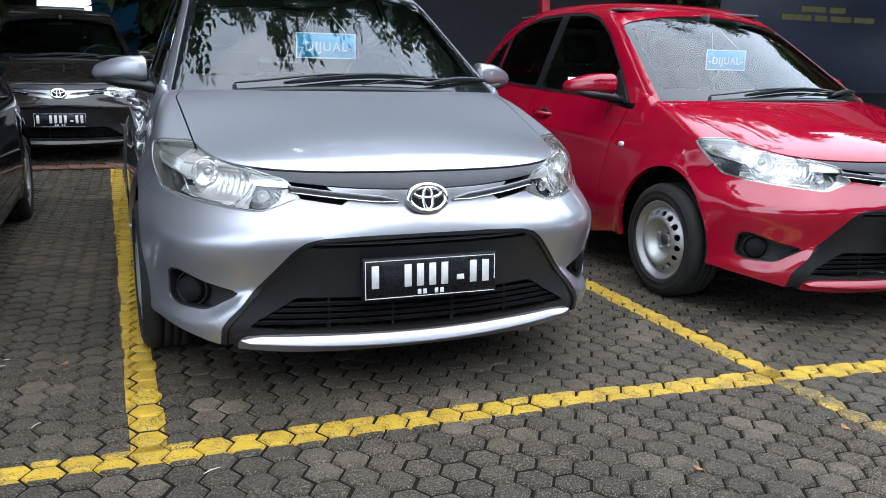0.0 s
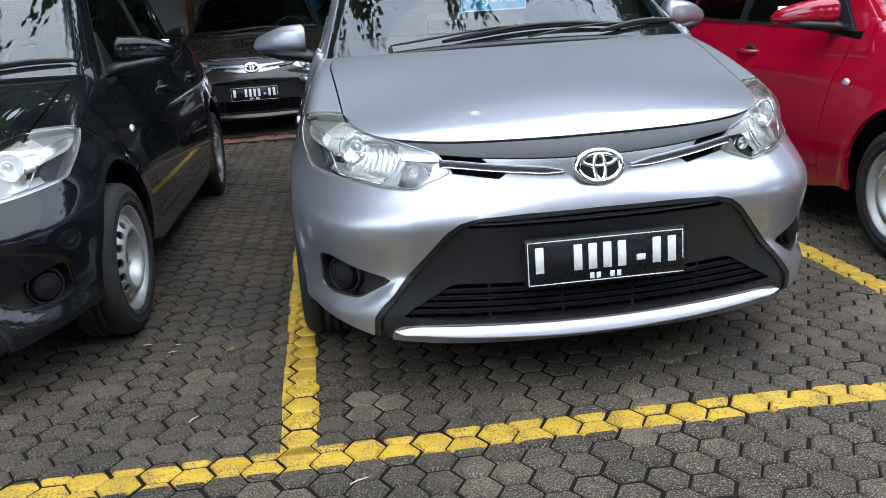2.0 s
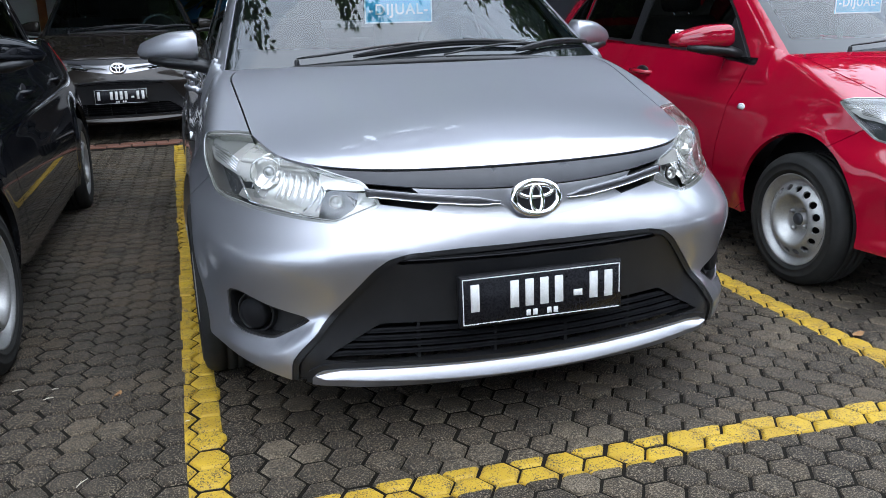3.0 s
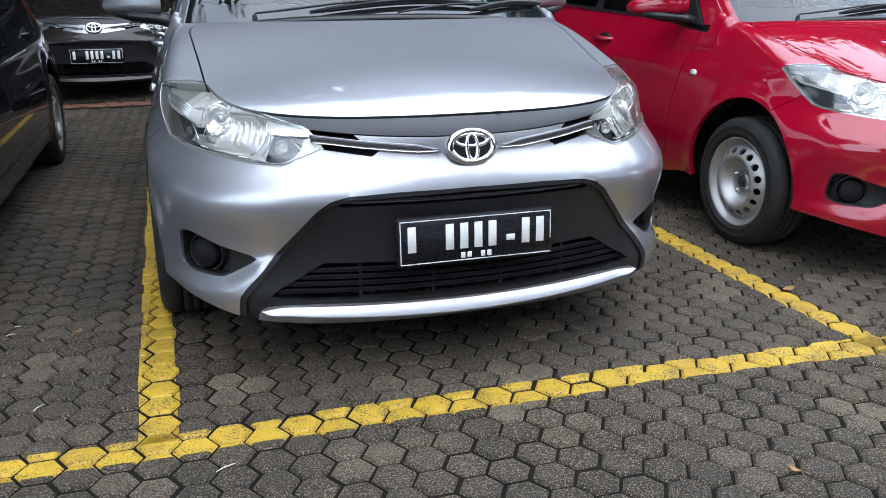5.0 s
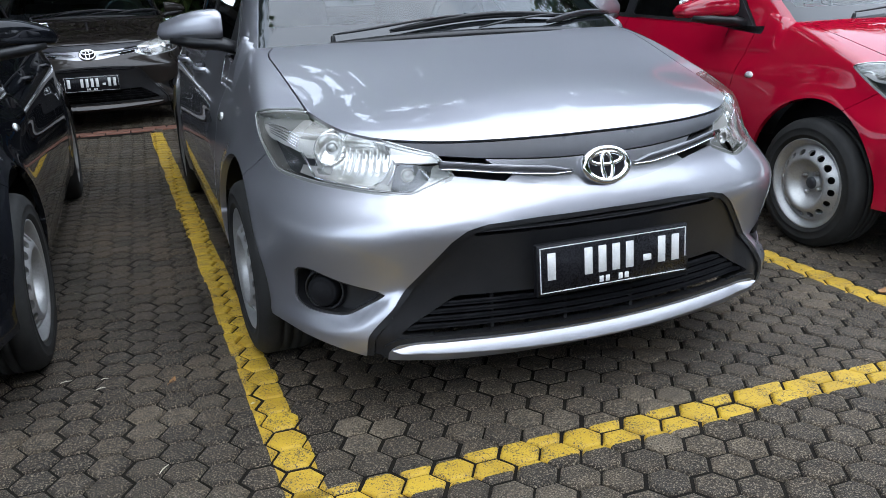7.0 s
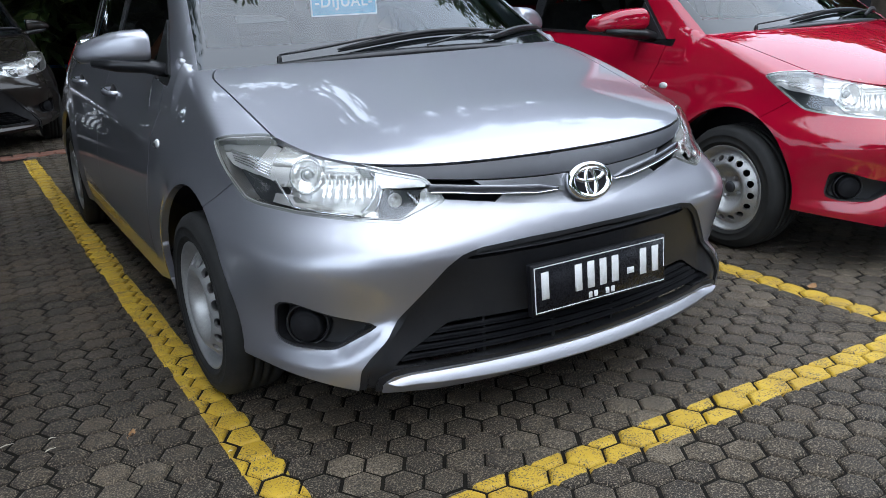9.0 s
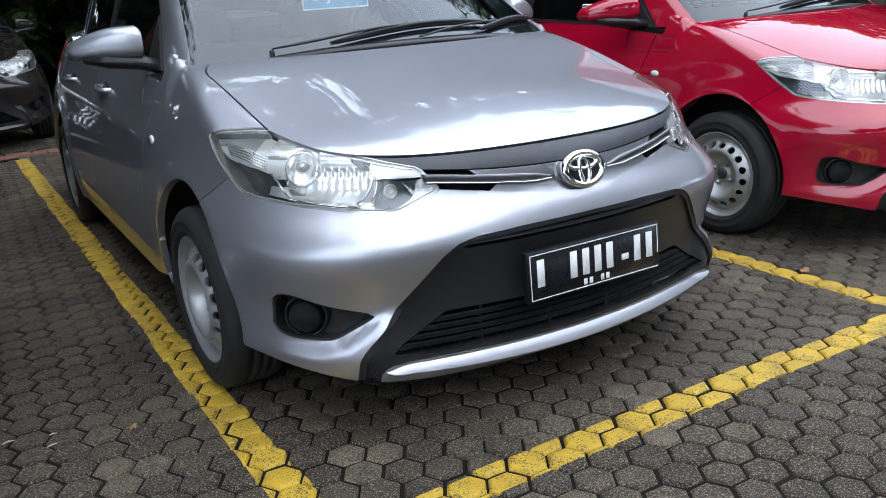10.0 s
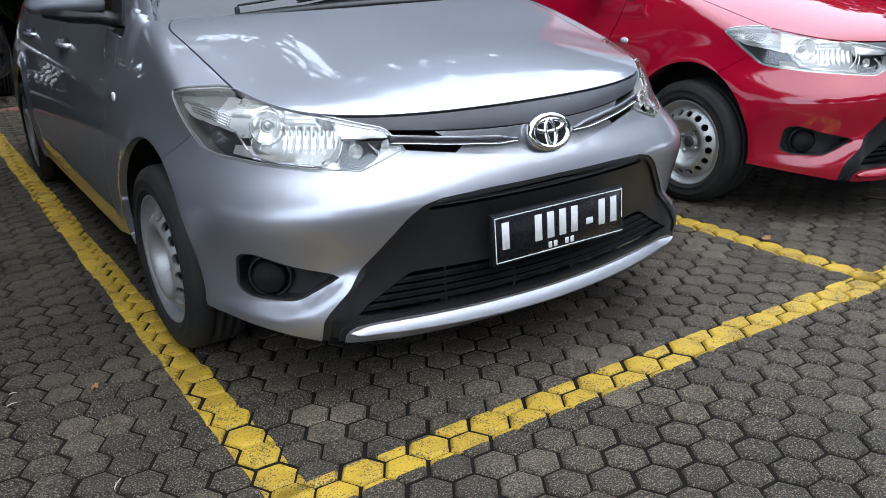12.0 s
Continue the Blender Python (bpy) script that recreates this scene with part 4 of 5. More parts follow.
    QW = rounded([(3.075, 0.985), (3.025, 1.255), (3.2, 1.16), (3.38, 1.03), (3.38, 1.0)], 0.02, 3)
    frame_part, keep = C.part_by(keep, lambda x, y, z: np.maximum(np.minimum(np.minimum(inside(y, z, FW), inside(y, z, RW)), np.minimum(inside(y, z, QW), inside(y, z, [(2.25, 0.94), (2.25, 1.392), (2.42, 1.392), (2.42, 0.94)]))) - 0.012, 0.35 - np.abs(x)))
    wins = []
    for poly in (FW, RW, QW):
        w, frame_part = C.part_by(frame_part, lambda x, y, z: inside(y, z, poly) + 0.004)
        wins.append(w)
    triangle, wins[0] = C.part_by(wins[0], lambda x, y, z: (y - 1.49) + 0.15 * (z - 1.0))
    panel("roof", C, keep, SILVER, car, 0, 0.012)
    for sgn in (1, -1):
        panel("window_frame", C, frame_part, PLASTIC, car, sgn, 0.012, 0.003, "black window surround")
        panel("mirror_base", C, triangle, PLASTIC, car, sgn, 0.012, -0.004, "black triangular mirror base")
        for w, nm in zip(wins, ("front_side_window", "rear_side_window", "quarter_window")):
            panel(nm, C, w, SIDEGLASS if nm == "front_side_window" else DARKGLASS, car, sgn, 0.0, 0.008, "dark tinted glass").visible_shadow = False
    # cowl, wipers, cabin inside, underside, wheels
    part("cowl", tube([(x, 0.895 + 0.46 * x * x, 0.930 - 0.07 * x * x) for x in np.linspace(-0.64, 0.64, 25)], 0.035, 8, 0.45), PLASTIC, car, "black plastic cowl")
    wiper(car, [(-0.45, 0.938), (-0.28, 0.950), (-0.08, 0.970), (0.06, 0.980)], [(-0.27, 0.944), (-0.10, 0.963), (0.10, 0.975), (0.25, 0.972), (0.42, 0.960)])
    wiper(car, [(0.03, 0.938), (0.18, 0.950), (0.34, 0.958), (0.46, 0.962)], [(0.31, 0.944), (0.42, 0.956), (0.54, 0.964), (0.67, 0.960)])
    inn = new("cabin_inside")
    inn.parent = car
    part("dashboard", box(-0.66, 1.02, 0.55, 0.66, 1.62, 0.915, 0.07, 4), TRIM, inn)
    part("instrument_hood", box(0.18, 1.45, 0.88, 0.55, 1.66, 0.965, 0.035, 3), TRIM, inn)
    part("floor_pan", box(-0.70, 0.35, 0.20, 0.70, 4.0, 0.42), SLOT, inn, smooth=False)
    part("parcel_shelf", box(-0.60, 3.05, 0.80, 0.60, 3.75, 0.96, 0.02), TRIM, inn)
    part("bulkhead", box(-0.66, 0.30, 0.30, 0.66, 1.05, 0.60), SLOT, inn, smooth=False)
    part("headliner", box(-0.50, 1.75, 1.395, 0.50, 3.0, 1.41, 0.006), TRIM, inn)
    ring = [(0.36 + 0.18 * math.cos(a), 1.72 + 0.07 * math.sin(a), 0.92 + 0.165 * math.sin(a)) for a in np.linspace(0, 2 * math.pi, 33)]
    part("steering_wheel", tube(ring, 0.014, 8), TRIM, inn)
    part("rear_view_mirror", box(-0.12, 1.655, 1.285, 0.12, 1.685, 1.345, 0.012, 2), TRIM, inn)
    part("mirror_stalk", box(-0.012, 1.60, 1.33, 0.012, 1.67, 1.385, 0.004, 1), TRIM, inn)
    for x in (-0.36, 0.36):
        seat(car, x, 2.05)
    bench = new("rear_bench")
    bench.parent = car
    part("bench_cushion", box(-0.62, 2.65, 0.42, 0.62, 3.15, 0.58, 0.05, 3), CLOTH, bench)
    part("bench_back", moved(box(-0.62, -0.07, 0, 0.62, 0.06, 0.52, 0.05, 3), pose(0, 3.15, 0.52, -20)), CLOTH, bench)
    for wy in WHEEL_Y:
        for sgn in (1, -1):
            steel_wheel(car, pose(sgn * 0.748, wy, WHEEL_R, 20 * wy, 0, 0 if sgn > 0 else 180))
            liner = [(0.332, -0.085), (0.34, -0.24), (0.0, -0.24)]
            well = moved(lathe(liner, 32), pose(sgn * 0.83, wy, 0.31, 0, 0, 0 if sgn > 0 else 180))
            bmesh.ops.bisect_plane(well, geom=well.verts[:] + well.edges[:] + well.faces[:], plane_co=(0, 0, 0.19), plane_no=(0, 0, -1), clear_outer=True)
            part("wheel_well", well, SLOT, car)
    return car


# ---- the ground ----
def lie(x, y):
    """Height of the paved ground: it rises towards the back and falls a little to one side."""
    b = max(0.0, y - 1.0)
    up = 0.002 * b * b if b < 5.8 else 0.0673 + 0.012 * (min(b, 16) - 5.8)
    return up - 0.03 * min(max(0.0, x - 0.4), 2.2)


LOT = pose(0, 0, 0, 0, 0, -1.9)
SIDE = 0.0567


def damp_shade_patch(n, l, place, noise):
    """A mossy, oil-stained patch with a ragged edge in the lane between two bays, with painted shade in its darkening.
    """
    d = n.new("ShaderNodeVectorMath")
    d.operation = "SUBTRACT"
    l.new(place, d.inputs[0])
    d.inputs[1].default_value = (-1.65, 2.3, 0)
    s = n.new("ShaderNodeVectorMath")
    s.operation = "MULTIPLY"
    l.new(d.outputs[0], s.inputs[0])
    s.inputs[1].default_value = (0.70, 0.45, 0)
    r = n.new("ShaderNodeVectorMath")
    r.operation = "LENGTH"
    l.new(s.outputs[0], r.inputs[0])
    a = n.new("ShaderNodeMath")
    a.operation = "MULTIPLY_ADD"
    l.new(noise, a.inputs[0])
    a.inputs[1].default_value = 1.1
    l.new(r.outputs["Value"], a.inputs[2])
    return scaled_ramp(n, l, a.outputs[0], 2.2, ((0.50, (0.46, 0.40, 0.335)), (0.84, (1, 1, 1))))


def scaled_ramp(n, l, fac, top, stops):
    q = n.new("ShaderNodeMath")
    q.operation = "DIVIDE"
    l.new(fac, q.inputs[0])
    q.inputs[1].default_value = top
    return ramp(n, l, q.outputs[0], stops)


def stone(name, source):
    """Concrete paving: speckled grit, damp patches, and a tone of its own for every block."""
    m, n, l, b = shader(name, (0.1, 0.1, 0.1), 0.8)
    c = n.new("ShaderNodeNewGeometry")
    info = n.new("ShaderNodeObjectInfo")
    rnd = info.outputs["Random"] if source == "object" else c.outputs["Random Per Island"]

    def grit(scale, detail, rough):
        t = n.new("ShaderNodeTexNoise")
        t.inputs["Scale"].default_value, t.inputs["Detail"].default_value, t.inputs["Roughness"].default_value = scale, detail, rough
        l.new(c.outputs["Position"], t.inputs["Vector"])
        return t.outputs["Fac"]
    block = ramp(n, l, rnd, ((0.0, (0.028, 0.0192, 0.0112)), (0.4, (0.048, 0.0345, 0.0211)), (0.8, (0.078, 0.0580, 0.0370)), (1.0, (0.140, 0.110, 0.076))))
    damp = ramp(n, l, grit(1.3, 5, 0.6), ((0.36, (0.36, 0.34, 0.31)), (0.60, (1, 1, 1))))
    moss = ramp(n, l, grit(9, 6, 0.7), ((0.52, (0, 0, 0)), (0.75, (0.5,) * 3)))
    mottle = ramp(n, l, grit(20, 6, 0.75), ((0.34, (0.48, 0.46, 0.43)), (0.66, (1.55, 1.54, 1.50))))
    speck, fine = grit(235, 3, 0.65), grit(420, 3, 0.75)
    tone = mixed(n, l, "MULTIPLY", 1.0, block, damp)
    tone = mixed(n, l, "MULTIPLY", 1.0, tone, mottle)
    tone = mixed(n, l, "MULTIPLY", 1.0, tone, damp_shade_patch(n, l, c.outputs["Position"], grit(0.9, 5, 0.65)))
    tone = mixed(n, l, "MIX", moss, tone, (0.045, 0.038, 0.026))
    tone = mixed(n, l, "MULTIPLY", 1.0, tone, ramp(n, l, speck, ((0.38, (0.22,) * 3), (0.51, (0.85,) * 3))))
    tone = mixed(n, l, "MIX", ramp(n, l, speck, ((0.54, (0, 0, 0)), (0.63, (0.8,) * 3))), tone, (0.255, 0.210, 0.150))
    tone = mixed(n, l, "MIX", ramp(n, l, fine, ((0.61, (0, 0, 0)), (0.70, (0.5,) * 3))), tone, (0.32, 0.265, 0.20))
    l.new(tone, b.inputs["Base Color"])
    l.new(ramp(n, l, damp, ((0.3, (0.42,) * 3), (1.0, (0.85,) * 3))), b.inputs["Roughness"])
    bumped(n, l, b, speck, 1.0, 0.007)
    b.inputs["Specular IOR Level"].default_value = 0.36
    return m


def paint_on_stone():
    """Yellow traffic paint, worn through to the grit in spots."""
    m, n, l, b = shader("yellow_line_paint", (0.7, 0.45, 0.02), 0.6)
    c = n.new("ShaderNodeNewGeometry")

    def grit(scale, detail, rough):
        t = n.new("ShaderNodeTexNoise")
        t.inputs["Scale"].default_value, t.inputs["Detail"].default_value, t.inputs["Roughness"].default_value = scale, detail, rough
        l.new(c.outputs["Position"], t.inputs["Vector"])
        return t.outputs["Fac"]
    patch, speck = grit(16, 5, 0.65), grit(190, 4, 0.78)
    both = mixed(n, l, "MIX", 0.72, ramp(n, l, patch, ((0.0, (0, 0, 0)), (1.0, (1, 1, 1)))), ramp(n, l, speck, ((0.0, (0, 0, 0)), (1.0, (1, 1, 1)))))
    wear = ramp(n, l, both, ((0.437, (1, 1, 1)), (0.470, (0, 0, 0))))
    hue = ramp(n, l, grit(6, 3, 0.6), ((0.3, (0.31, 0.185, 0.009)), (0.7, (0.46, 0.295, 0.014))))
    l.new(mixed(n, l, "MIX", wear, hue, (0.048, 0.036, 0.022)), b.inputs["Base Color"])
    bumped(n, l, b, speck, 0.7, 0.003)
    return m


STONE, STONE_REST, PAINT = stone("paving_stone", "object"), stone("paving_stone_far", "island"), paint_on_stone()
SOIL = worn("joint_soil", (0.0045, 0.0036, 0.0027), (0.011, 0.0090, 0.0068), 0.95, 4.0, 150.0, bump=0.5, depth=0.004, gloss=0.1)
BRICK = worn("red_kerb_brick", (0.10, 0.045, 0.03), (0.17, 0.075, 0.05), 0.85, 6.0, 150.0, bump=0.4)

xs = sorted({*np.linspace(-80, 80, 17), *np.linspace(-6, 6, 25)})
ys = sorted({*np.linspace(-80, 80, 17), *np.linspace(-2, 18, 41)})
tagged(mesh_part("ground", [(x, y, lie(x, y) - 0.0085) for y in ys for x in xs], [(j * len(xs) + i, j * len(xs) + i + 1, (j + 1) * len(xs) + i + 1, (j + 1) * len(xs) + i) for j in range(len(ys) - 1) for i in range(len(xs) - 1)], SOIL), "dark damp earth and grit under the paving", "ground", kind="structure")

# ---- the cars ----
first = saloon()
tagged(first, "silver saloon car with black lower grille parked between yellow lines", "car", "parked saloons")
first.matrix_basis = pose(0, 0, 0, 0, 0, -0.6)


def repaint(thing, old, paint):
    for o in thing.children_recursive:
        if o.type == "MESH" and o.data.materials[0] == old:
            o.material_slots[0].link = "OBJECT"
            o.material_slots[0].material = paint
    return thing


def steer(thing, degrees):
    """Turn the front wheels."""
    for o in thing.children:
        if o.name.startswith("wheel") and o.type == "EMPTY" and o.location.y < 1.5:
            o.rotation_euler.z += radians(degrees)


red = repaint(copy_thing(first, pose(2.345, 0.10, -0.037, 0, 0, -0.6)), SILVER, RED)
tagged(red, "glossy red saloon car with steel wheels beside the silver one", "car")
dark = repaint(copy_thing(first, pose(-2.272, 0.22, 0, 0, 0, -0.75)), SILVER, BLACK)
tagged(dark, "glossy black saloon car with steel wheels on the paving", "car")
behind = repaint(copy_thing(first, pose(-1.295, 5.95, 0.065, 0, 0, 0)), SILVER, BROWN)
tagged(behind, "dark bronze saloon car standing behind the parked row", "car")
crosswise = repaint(copy_thing(first, pose(-1.2, 14.2, 0.20, 0, 0, -90)), SILVER, BLACK)
tagged(crosswise, "black saloon car standing crosswise far at the back", "car")

steer(first, 1.8)
steer(dark, -3.0)

# ---- sale signs hung from the mirrors ----
SIGN_BLUE = worn("sign_blue", (0.07, 0.42, 0.68), (0.16, 0.56, 0.80), 0.35, 9.0, 60.0, bump=0)
SIGN_WHITE = worn("sign_white", (0.72, 0.75, 0.76), (0.84, 0.86, 0.87), 0.4, 20.0, 80.0, bump=0)


def lettering(text, size, parent, material):
    cu = bpy.data.curves.new("lettering", "FONT")
    cu.body, cu.size, cu.align_x, cu.align_y, cu.extrude = text, size, "CENTER", "CENTER", 0.0006
    cu.space_character, cu.offset = 1.14, 0.0011
    tmp = bpy.data.objects.new("lettering", cu)
    me = bpy.data.meshes.new_from_object(tmp)
    bpy.data.objects.remove(tmp)
    bpy.data.curves.remove(cu)
    me.materials.clear()
    me.materials.append(material)
    ob = new("lettering", me)
    ob.parent = parent
    return ob


def sale_sign(m):
    s = new("sale_sign")
    s.matrix_basis = m
    part("board", box(-0.141, -0.002, -0.058, 0.141, 0.002, 0.058, 0.001, 1), SIGN_BLUE, s, "blue board")
    for x0, z0, x1, z1 in ((-0.141, 0.053, 0.141, 0.058), (-0.141, -0.058, 0.141, -0.053), (-0.141, -0.053, -0.136, 0.053), (0.136, -0.053, 0.141, 0.053)):
        part("border", box(x0, -0.0036, z0, x1, -0.0021, z1), SIGN_WHITE, s, smooth=False)
    t = lettering("-DIJUAL-", 0.058, s, SIGN_WHITE)
    t.matrix_basis = pose(0, -0.0032, -0.006, 90, 0, 0)
    for x in (-0.1, 0.1):
        part("string", tube([(x, 0, 0.056), (x * 0.6, 0.06, 0.12), (x * 0.3, 0.10, 0.165)], 0.0012, 5), SIGN_WHITE, s)
    return s


tagged(sale_sign(pose(0.068, 1.568, 1.108, 0, 0, -1)), "blue sign with white DIJUAL lettering hung behind the windscreen", "sign", "sale signs")
tagged(sale_sign(pose(2.49, 1.67, 1.095, 0, 0, -1)), "pale blue DIJUAL sign hung in the red car", "sign", "sale signs")

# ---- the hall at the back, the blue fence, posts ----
# near-black walls: the shade under the hall's roof is put into their colour
SHADED_NAVY = worn("shaded_navy_walls", (0.003, 0.0035, 0.006), (0.007, 0.008, 0.013), 0.7, 1.2, 30.0, bump=0.1)
ROOFING = worn("dark_roofing", (0.02, 0.02, 0.022), (0.04, 0.04, 0.042), 0.7, 2.0, 60.0)
REDPOST = worn("red_post_paint", (0.24, 0.012, 0.02), (0.34, 0.02, 0.03), 0.5, 5.0, 80.0, bump=0.1)
BLUEWALL = worn("blue_sheet", (0.02, 0.16, 0.36), (0.035, 0.24, 0.48), 0.5, 1.5, 40.0, bump=0.1)
YELLOWED = worn("dull_yellow_print", (0.05, 0.045, 0.012), (0.085, 0.075, 0.025), 0.6, 6.0, 90.0, bump=0)
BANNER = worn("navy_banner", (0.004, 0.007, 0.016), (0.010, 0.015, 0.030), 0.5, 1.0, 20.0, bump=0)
RUST = worn("orange_post_paint", (0.22, 0.07, 0.02), (0.32, 0.12, 0.04), 0.7, 4.0, 60.0, bump=0.2)
CONCRETE = worn("grey_concrete", (0.18, 0.175, 0.165), (0.28, 0.27, 0.255), 0.85, 2.0, 60.0)

hall = new("hall")
tagged(hall, "dark open hall with a flat roof and red posts", "building")
part("back_wall", box(0.9, 9.4, 0.05, 18.0, 9.6, 4.1), SHADED_NAVY, hall, smooth=False)
part("side_wall", box(0.9, 8.6, 0.05, 1.05, 9.4, 4.1), SHADED_NAVY, hall, smooth=False)
part("end_wall", box(17.85, 8.2, 0.0, 18.0, 9.4, 4.1), SHADED_NAVY, hall, smooth=False)
part("roof", box(0.6, 7.6, 4.1, 18.4, 9.8, 4.35, 0.03), ROOFING, hall, smooth=False)
part("fascia", box(0.6, 7.5, 3.5, 18.4, 7.598, 4.42, 0.01), ROOFING, hall, smooth=False)
for x in (4.72, 16.4):
    part("post", box(x - 0.06, 7.94, 0.0, x + 0.06, 8.06, 4.1, 0.01), REDPOST, hall, "red painted steel post")
banner = new("banner")
tagged(banner, "dark navy banner with dull yellow lines of print on the hall", "banner")
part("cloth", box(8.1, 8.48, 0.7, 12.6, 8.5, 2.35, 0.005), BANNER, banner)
for x0, x1, z0, z1 in ((9.75, 10.28, 2.0, 2.09), (10.36, 10.72, 2.0, 2.09), (9.35, 9.98, 1.86, 1.95), (10.06, 10.32, 1.86, 1.95), (10.40, 10.86, 1.86, 1.95), (10.94, 11.4, 1.86, 1.95)):
    part("print_bar", box(x0, 8.473, z0, x1, 8.479, z1), YELLOWED, banner, smooth=False)

fence = new("fence")
tagged(fence, "blue sheet fence on dark posts behind the cars", "fence")
for k in range(3, 8):
    part("sheet", box(-1.0 + 0.98 * k - 3.0, 17.0, 0.1, -1.0 + 0.98 * k - 2.03, 17.03, 2.35, 0.004), BLUEWALL, fence, smooth=False)
for k in range(2, 5):
    part("fence_post", tube([(-4.0 + 1.96 * k, 16.93, 0.1), (-4.0 + 1.96 * k, 16.93, 2.6)], 0.05, 8), ROOFING, fence)

# ---- the pale wall and the orange post beyond the row ----
# stand-in wall for bright far shapes, whitened to make up for the trees' shade
PLASTER = worn("pale_plaster", (0.70, 0.72, 0.72), (0.82, 0.84, 0.83), 0.9, 1.1, 40.0, bump=0.2)
far_wall = new("far_wall")
tagged(far_wall, "pale plastered wall standing in for bright shapes behind the parked cars", "wall")
part("plaster", box(-11.0, 17.5, 0.1, -1.25, 17.7, 1.95, 0.01), PLASTER, far_wall, smooth=False)
part("coping", box(-11.05, 17.42, 1.953, -1.2, 17.78, 2.03, 0.01), CONCRETE, far_wall, smooth=False)
for x in (-9.6, -7.2, -4.8):
    part("pier", box(x - 0.12, 17.38, 0.1, x + 0.12, 17.497, 1.95, 0.01), CONCRETE, far_wall, smooth=False)
orange_post = new("steel_post")
tagged(orange_post, "orange-brown painted steel post by the far wall", "post")
part("shaft", tube([(-2.98, 15.0, 0.1), (-2.98, 15.0, 3.3)], 0.075, 14), RUST, orange_post)
part("foot_plate", box(-3.1, 14.88, 0.1, -2.86, 15.12, 0.125, 0.004), RUST, orange_post)

# ---- trees ----
BARK = worn("tree_bark", (0.05, 0.038, 0.028), (0.10, 0.08, 0.06), 0.9, 5.0, 40.0, bump=0.8, depth=0.02)


def leaf_material():
    """Leaves that let some light through."""
    m, n, l, b = shader("tree_leaves", (0.06, 0.11, 0.03), 0.5)
    c = n.new("ShaderNodeNewGeometry")
    tone = ramp(n, l, c.outputs["Random Per Island"], ((0.0, (0.03, 0.06, 0.018)), (0.5, (0.055, 0.10, 0.028)), (1.0, (0.10, 0.14, 0.04))))
    l.new(tone, b.inputs["Base Color"])
    t, x = n.new("ShaderNodeBsdfTranslucent"), n.new("ShaderNodeMixShader")
    l.new(tone, t.inputs[0])
    x.inputs[0].default_value = 0.45
    l.new(b.outputs[0], x.inputs[1])
    l.new(t.outputs[0], x.inputs[2])
    l.new(x.outputs[0], n["Material Output"].inputs[0])
    return m


LEAF = leaf_material()


def tree(seed, height, spread, reach, clumps, leaves, leaf, low, limbs=9, loose=0.5):
    """A broad tree: tapered trunk, limbs, and leaf sprays round the limbs' ends. reach: how far the crown leans towards -y; low: where the crown begins."""
    rng = random.Random(seed)
    t = new("tree")
    fork = height * low
    part("trunk", tube([(0, 0, -0.1), (0.05, 0.02, fork * 0.4), (-0.04, -0.05, fork * 0.8), (0, -0.1, fork)], [0.24, 0.19, 0.16, 0.14], 12), BARK, t)
    tips = []
    for k in range(limbs):
        a = 2 * math.pi * k / limbs + rng.uniform(-0.3, 0.3)
        r = spread * rng.uniform(0.6, 1.0)
        end = Vector((r * math.cos(a), r * math.sin(a) - reach * rng.uniform(0.3, 1.0), height * rng.uniform(low + 0.3, 1.0) if low < 0.4 else height * rng.uniform(0.75, 1.0)))
        if reach:   # the limbs of this tree all stretch out over the cars
            end = Vector((spread * (2 * k / (limbs - 1) - 1) + rng.uniform(-0.3, 0.3), -reach + rng.uniform(-0.35, 0.35), height * rng.uniform(0.86, 1.0)))
        mid = Vector((end.x * 0.45, end.y * 0.4, fork + (end.z - fork) * 0.65))
        part("limb", tube([(0, -0.1, fork - 0.1), tuple(mid * 0.55 + Vector((0, -0.05, fork * 0.45))), tuple(mid), tuple(end)], [0.11, 0.085, 0.055, 0.015], 8), BARK, t)
        tips += [end] + [mid.lerp(end, u) for u in (-0.1, 0.1, 0.25, 0.4, 0.55, 0.7, 0.85)] if reach else [mid, end, mid.lerp(end, 0.5)]
    verts, faces = [], []
    for k in range(clumps):
        drop = rng.uniform(0, 1) ** 2 * (height * 0.35 if low < 0.4 else 0.0)
        base = tips[k % len(tips)] + Vector((rng.gauss(0, loose), rng.gauss(0, loose), rng.gauss(0, loose * 0.56) - drop))
        twig = Vector((rng.gauss(0, 1), rng.gauss(0, 1), rng.gauss(-0.25, 0.5))).normalized() * rng.uniform(0.8, 1.8) * loose
        for j in range(leaves):
            u = j / leaves
            p = base + twig * u + Vector((rng.gauss(0, 0.09), rng.gauss(0, 0.09), rng.gauss(0, 0.07)))
            d = (twig.normalized() + Vector((rng.gauss(0, 0.8), rng.gauss(0, 0.8), rng.gauss(-0.2, 0.6)))).normalized()
            w = d.cross(Vector((rng.gauss(0, 0.4), rng.gauss(0, 0.4), 1))).normalized() * leaf * 0.25
            up = w.cross(d).normalized() * leaf * 0.08
            s, n = leaf * rng.uniform(0.7, 1.2), len(verts)
            verts += [p, p + d * s * 0.45 + w + up, p + d * s, p + d * s * 0.45 - w + up]
            faces += [(n, n + 1, n + 2), (n, n + 2, n + 3)]
    mesh_part("crown", verts, faces, LEAF, t, smooth=False)
    return t


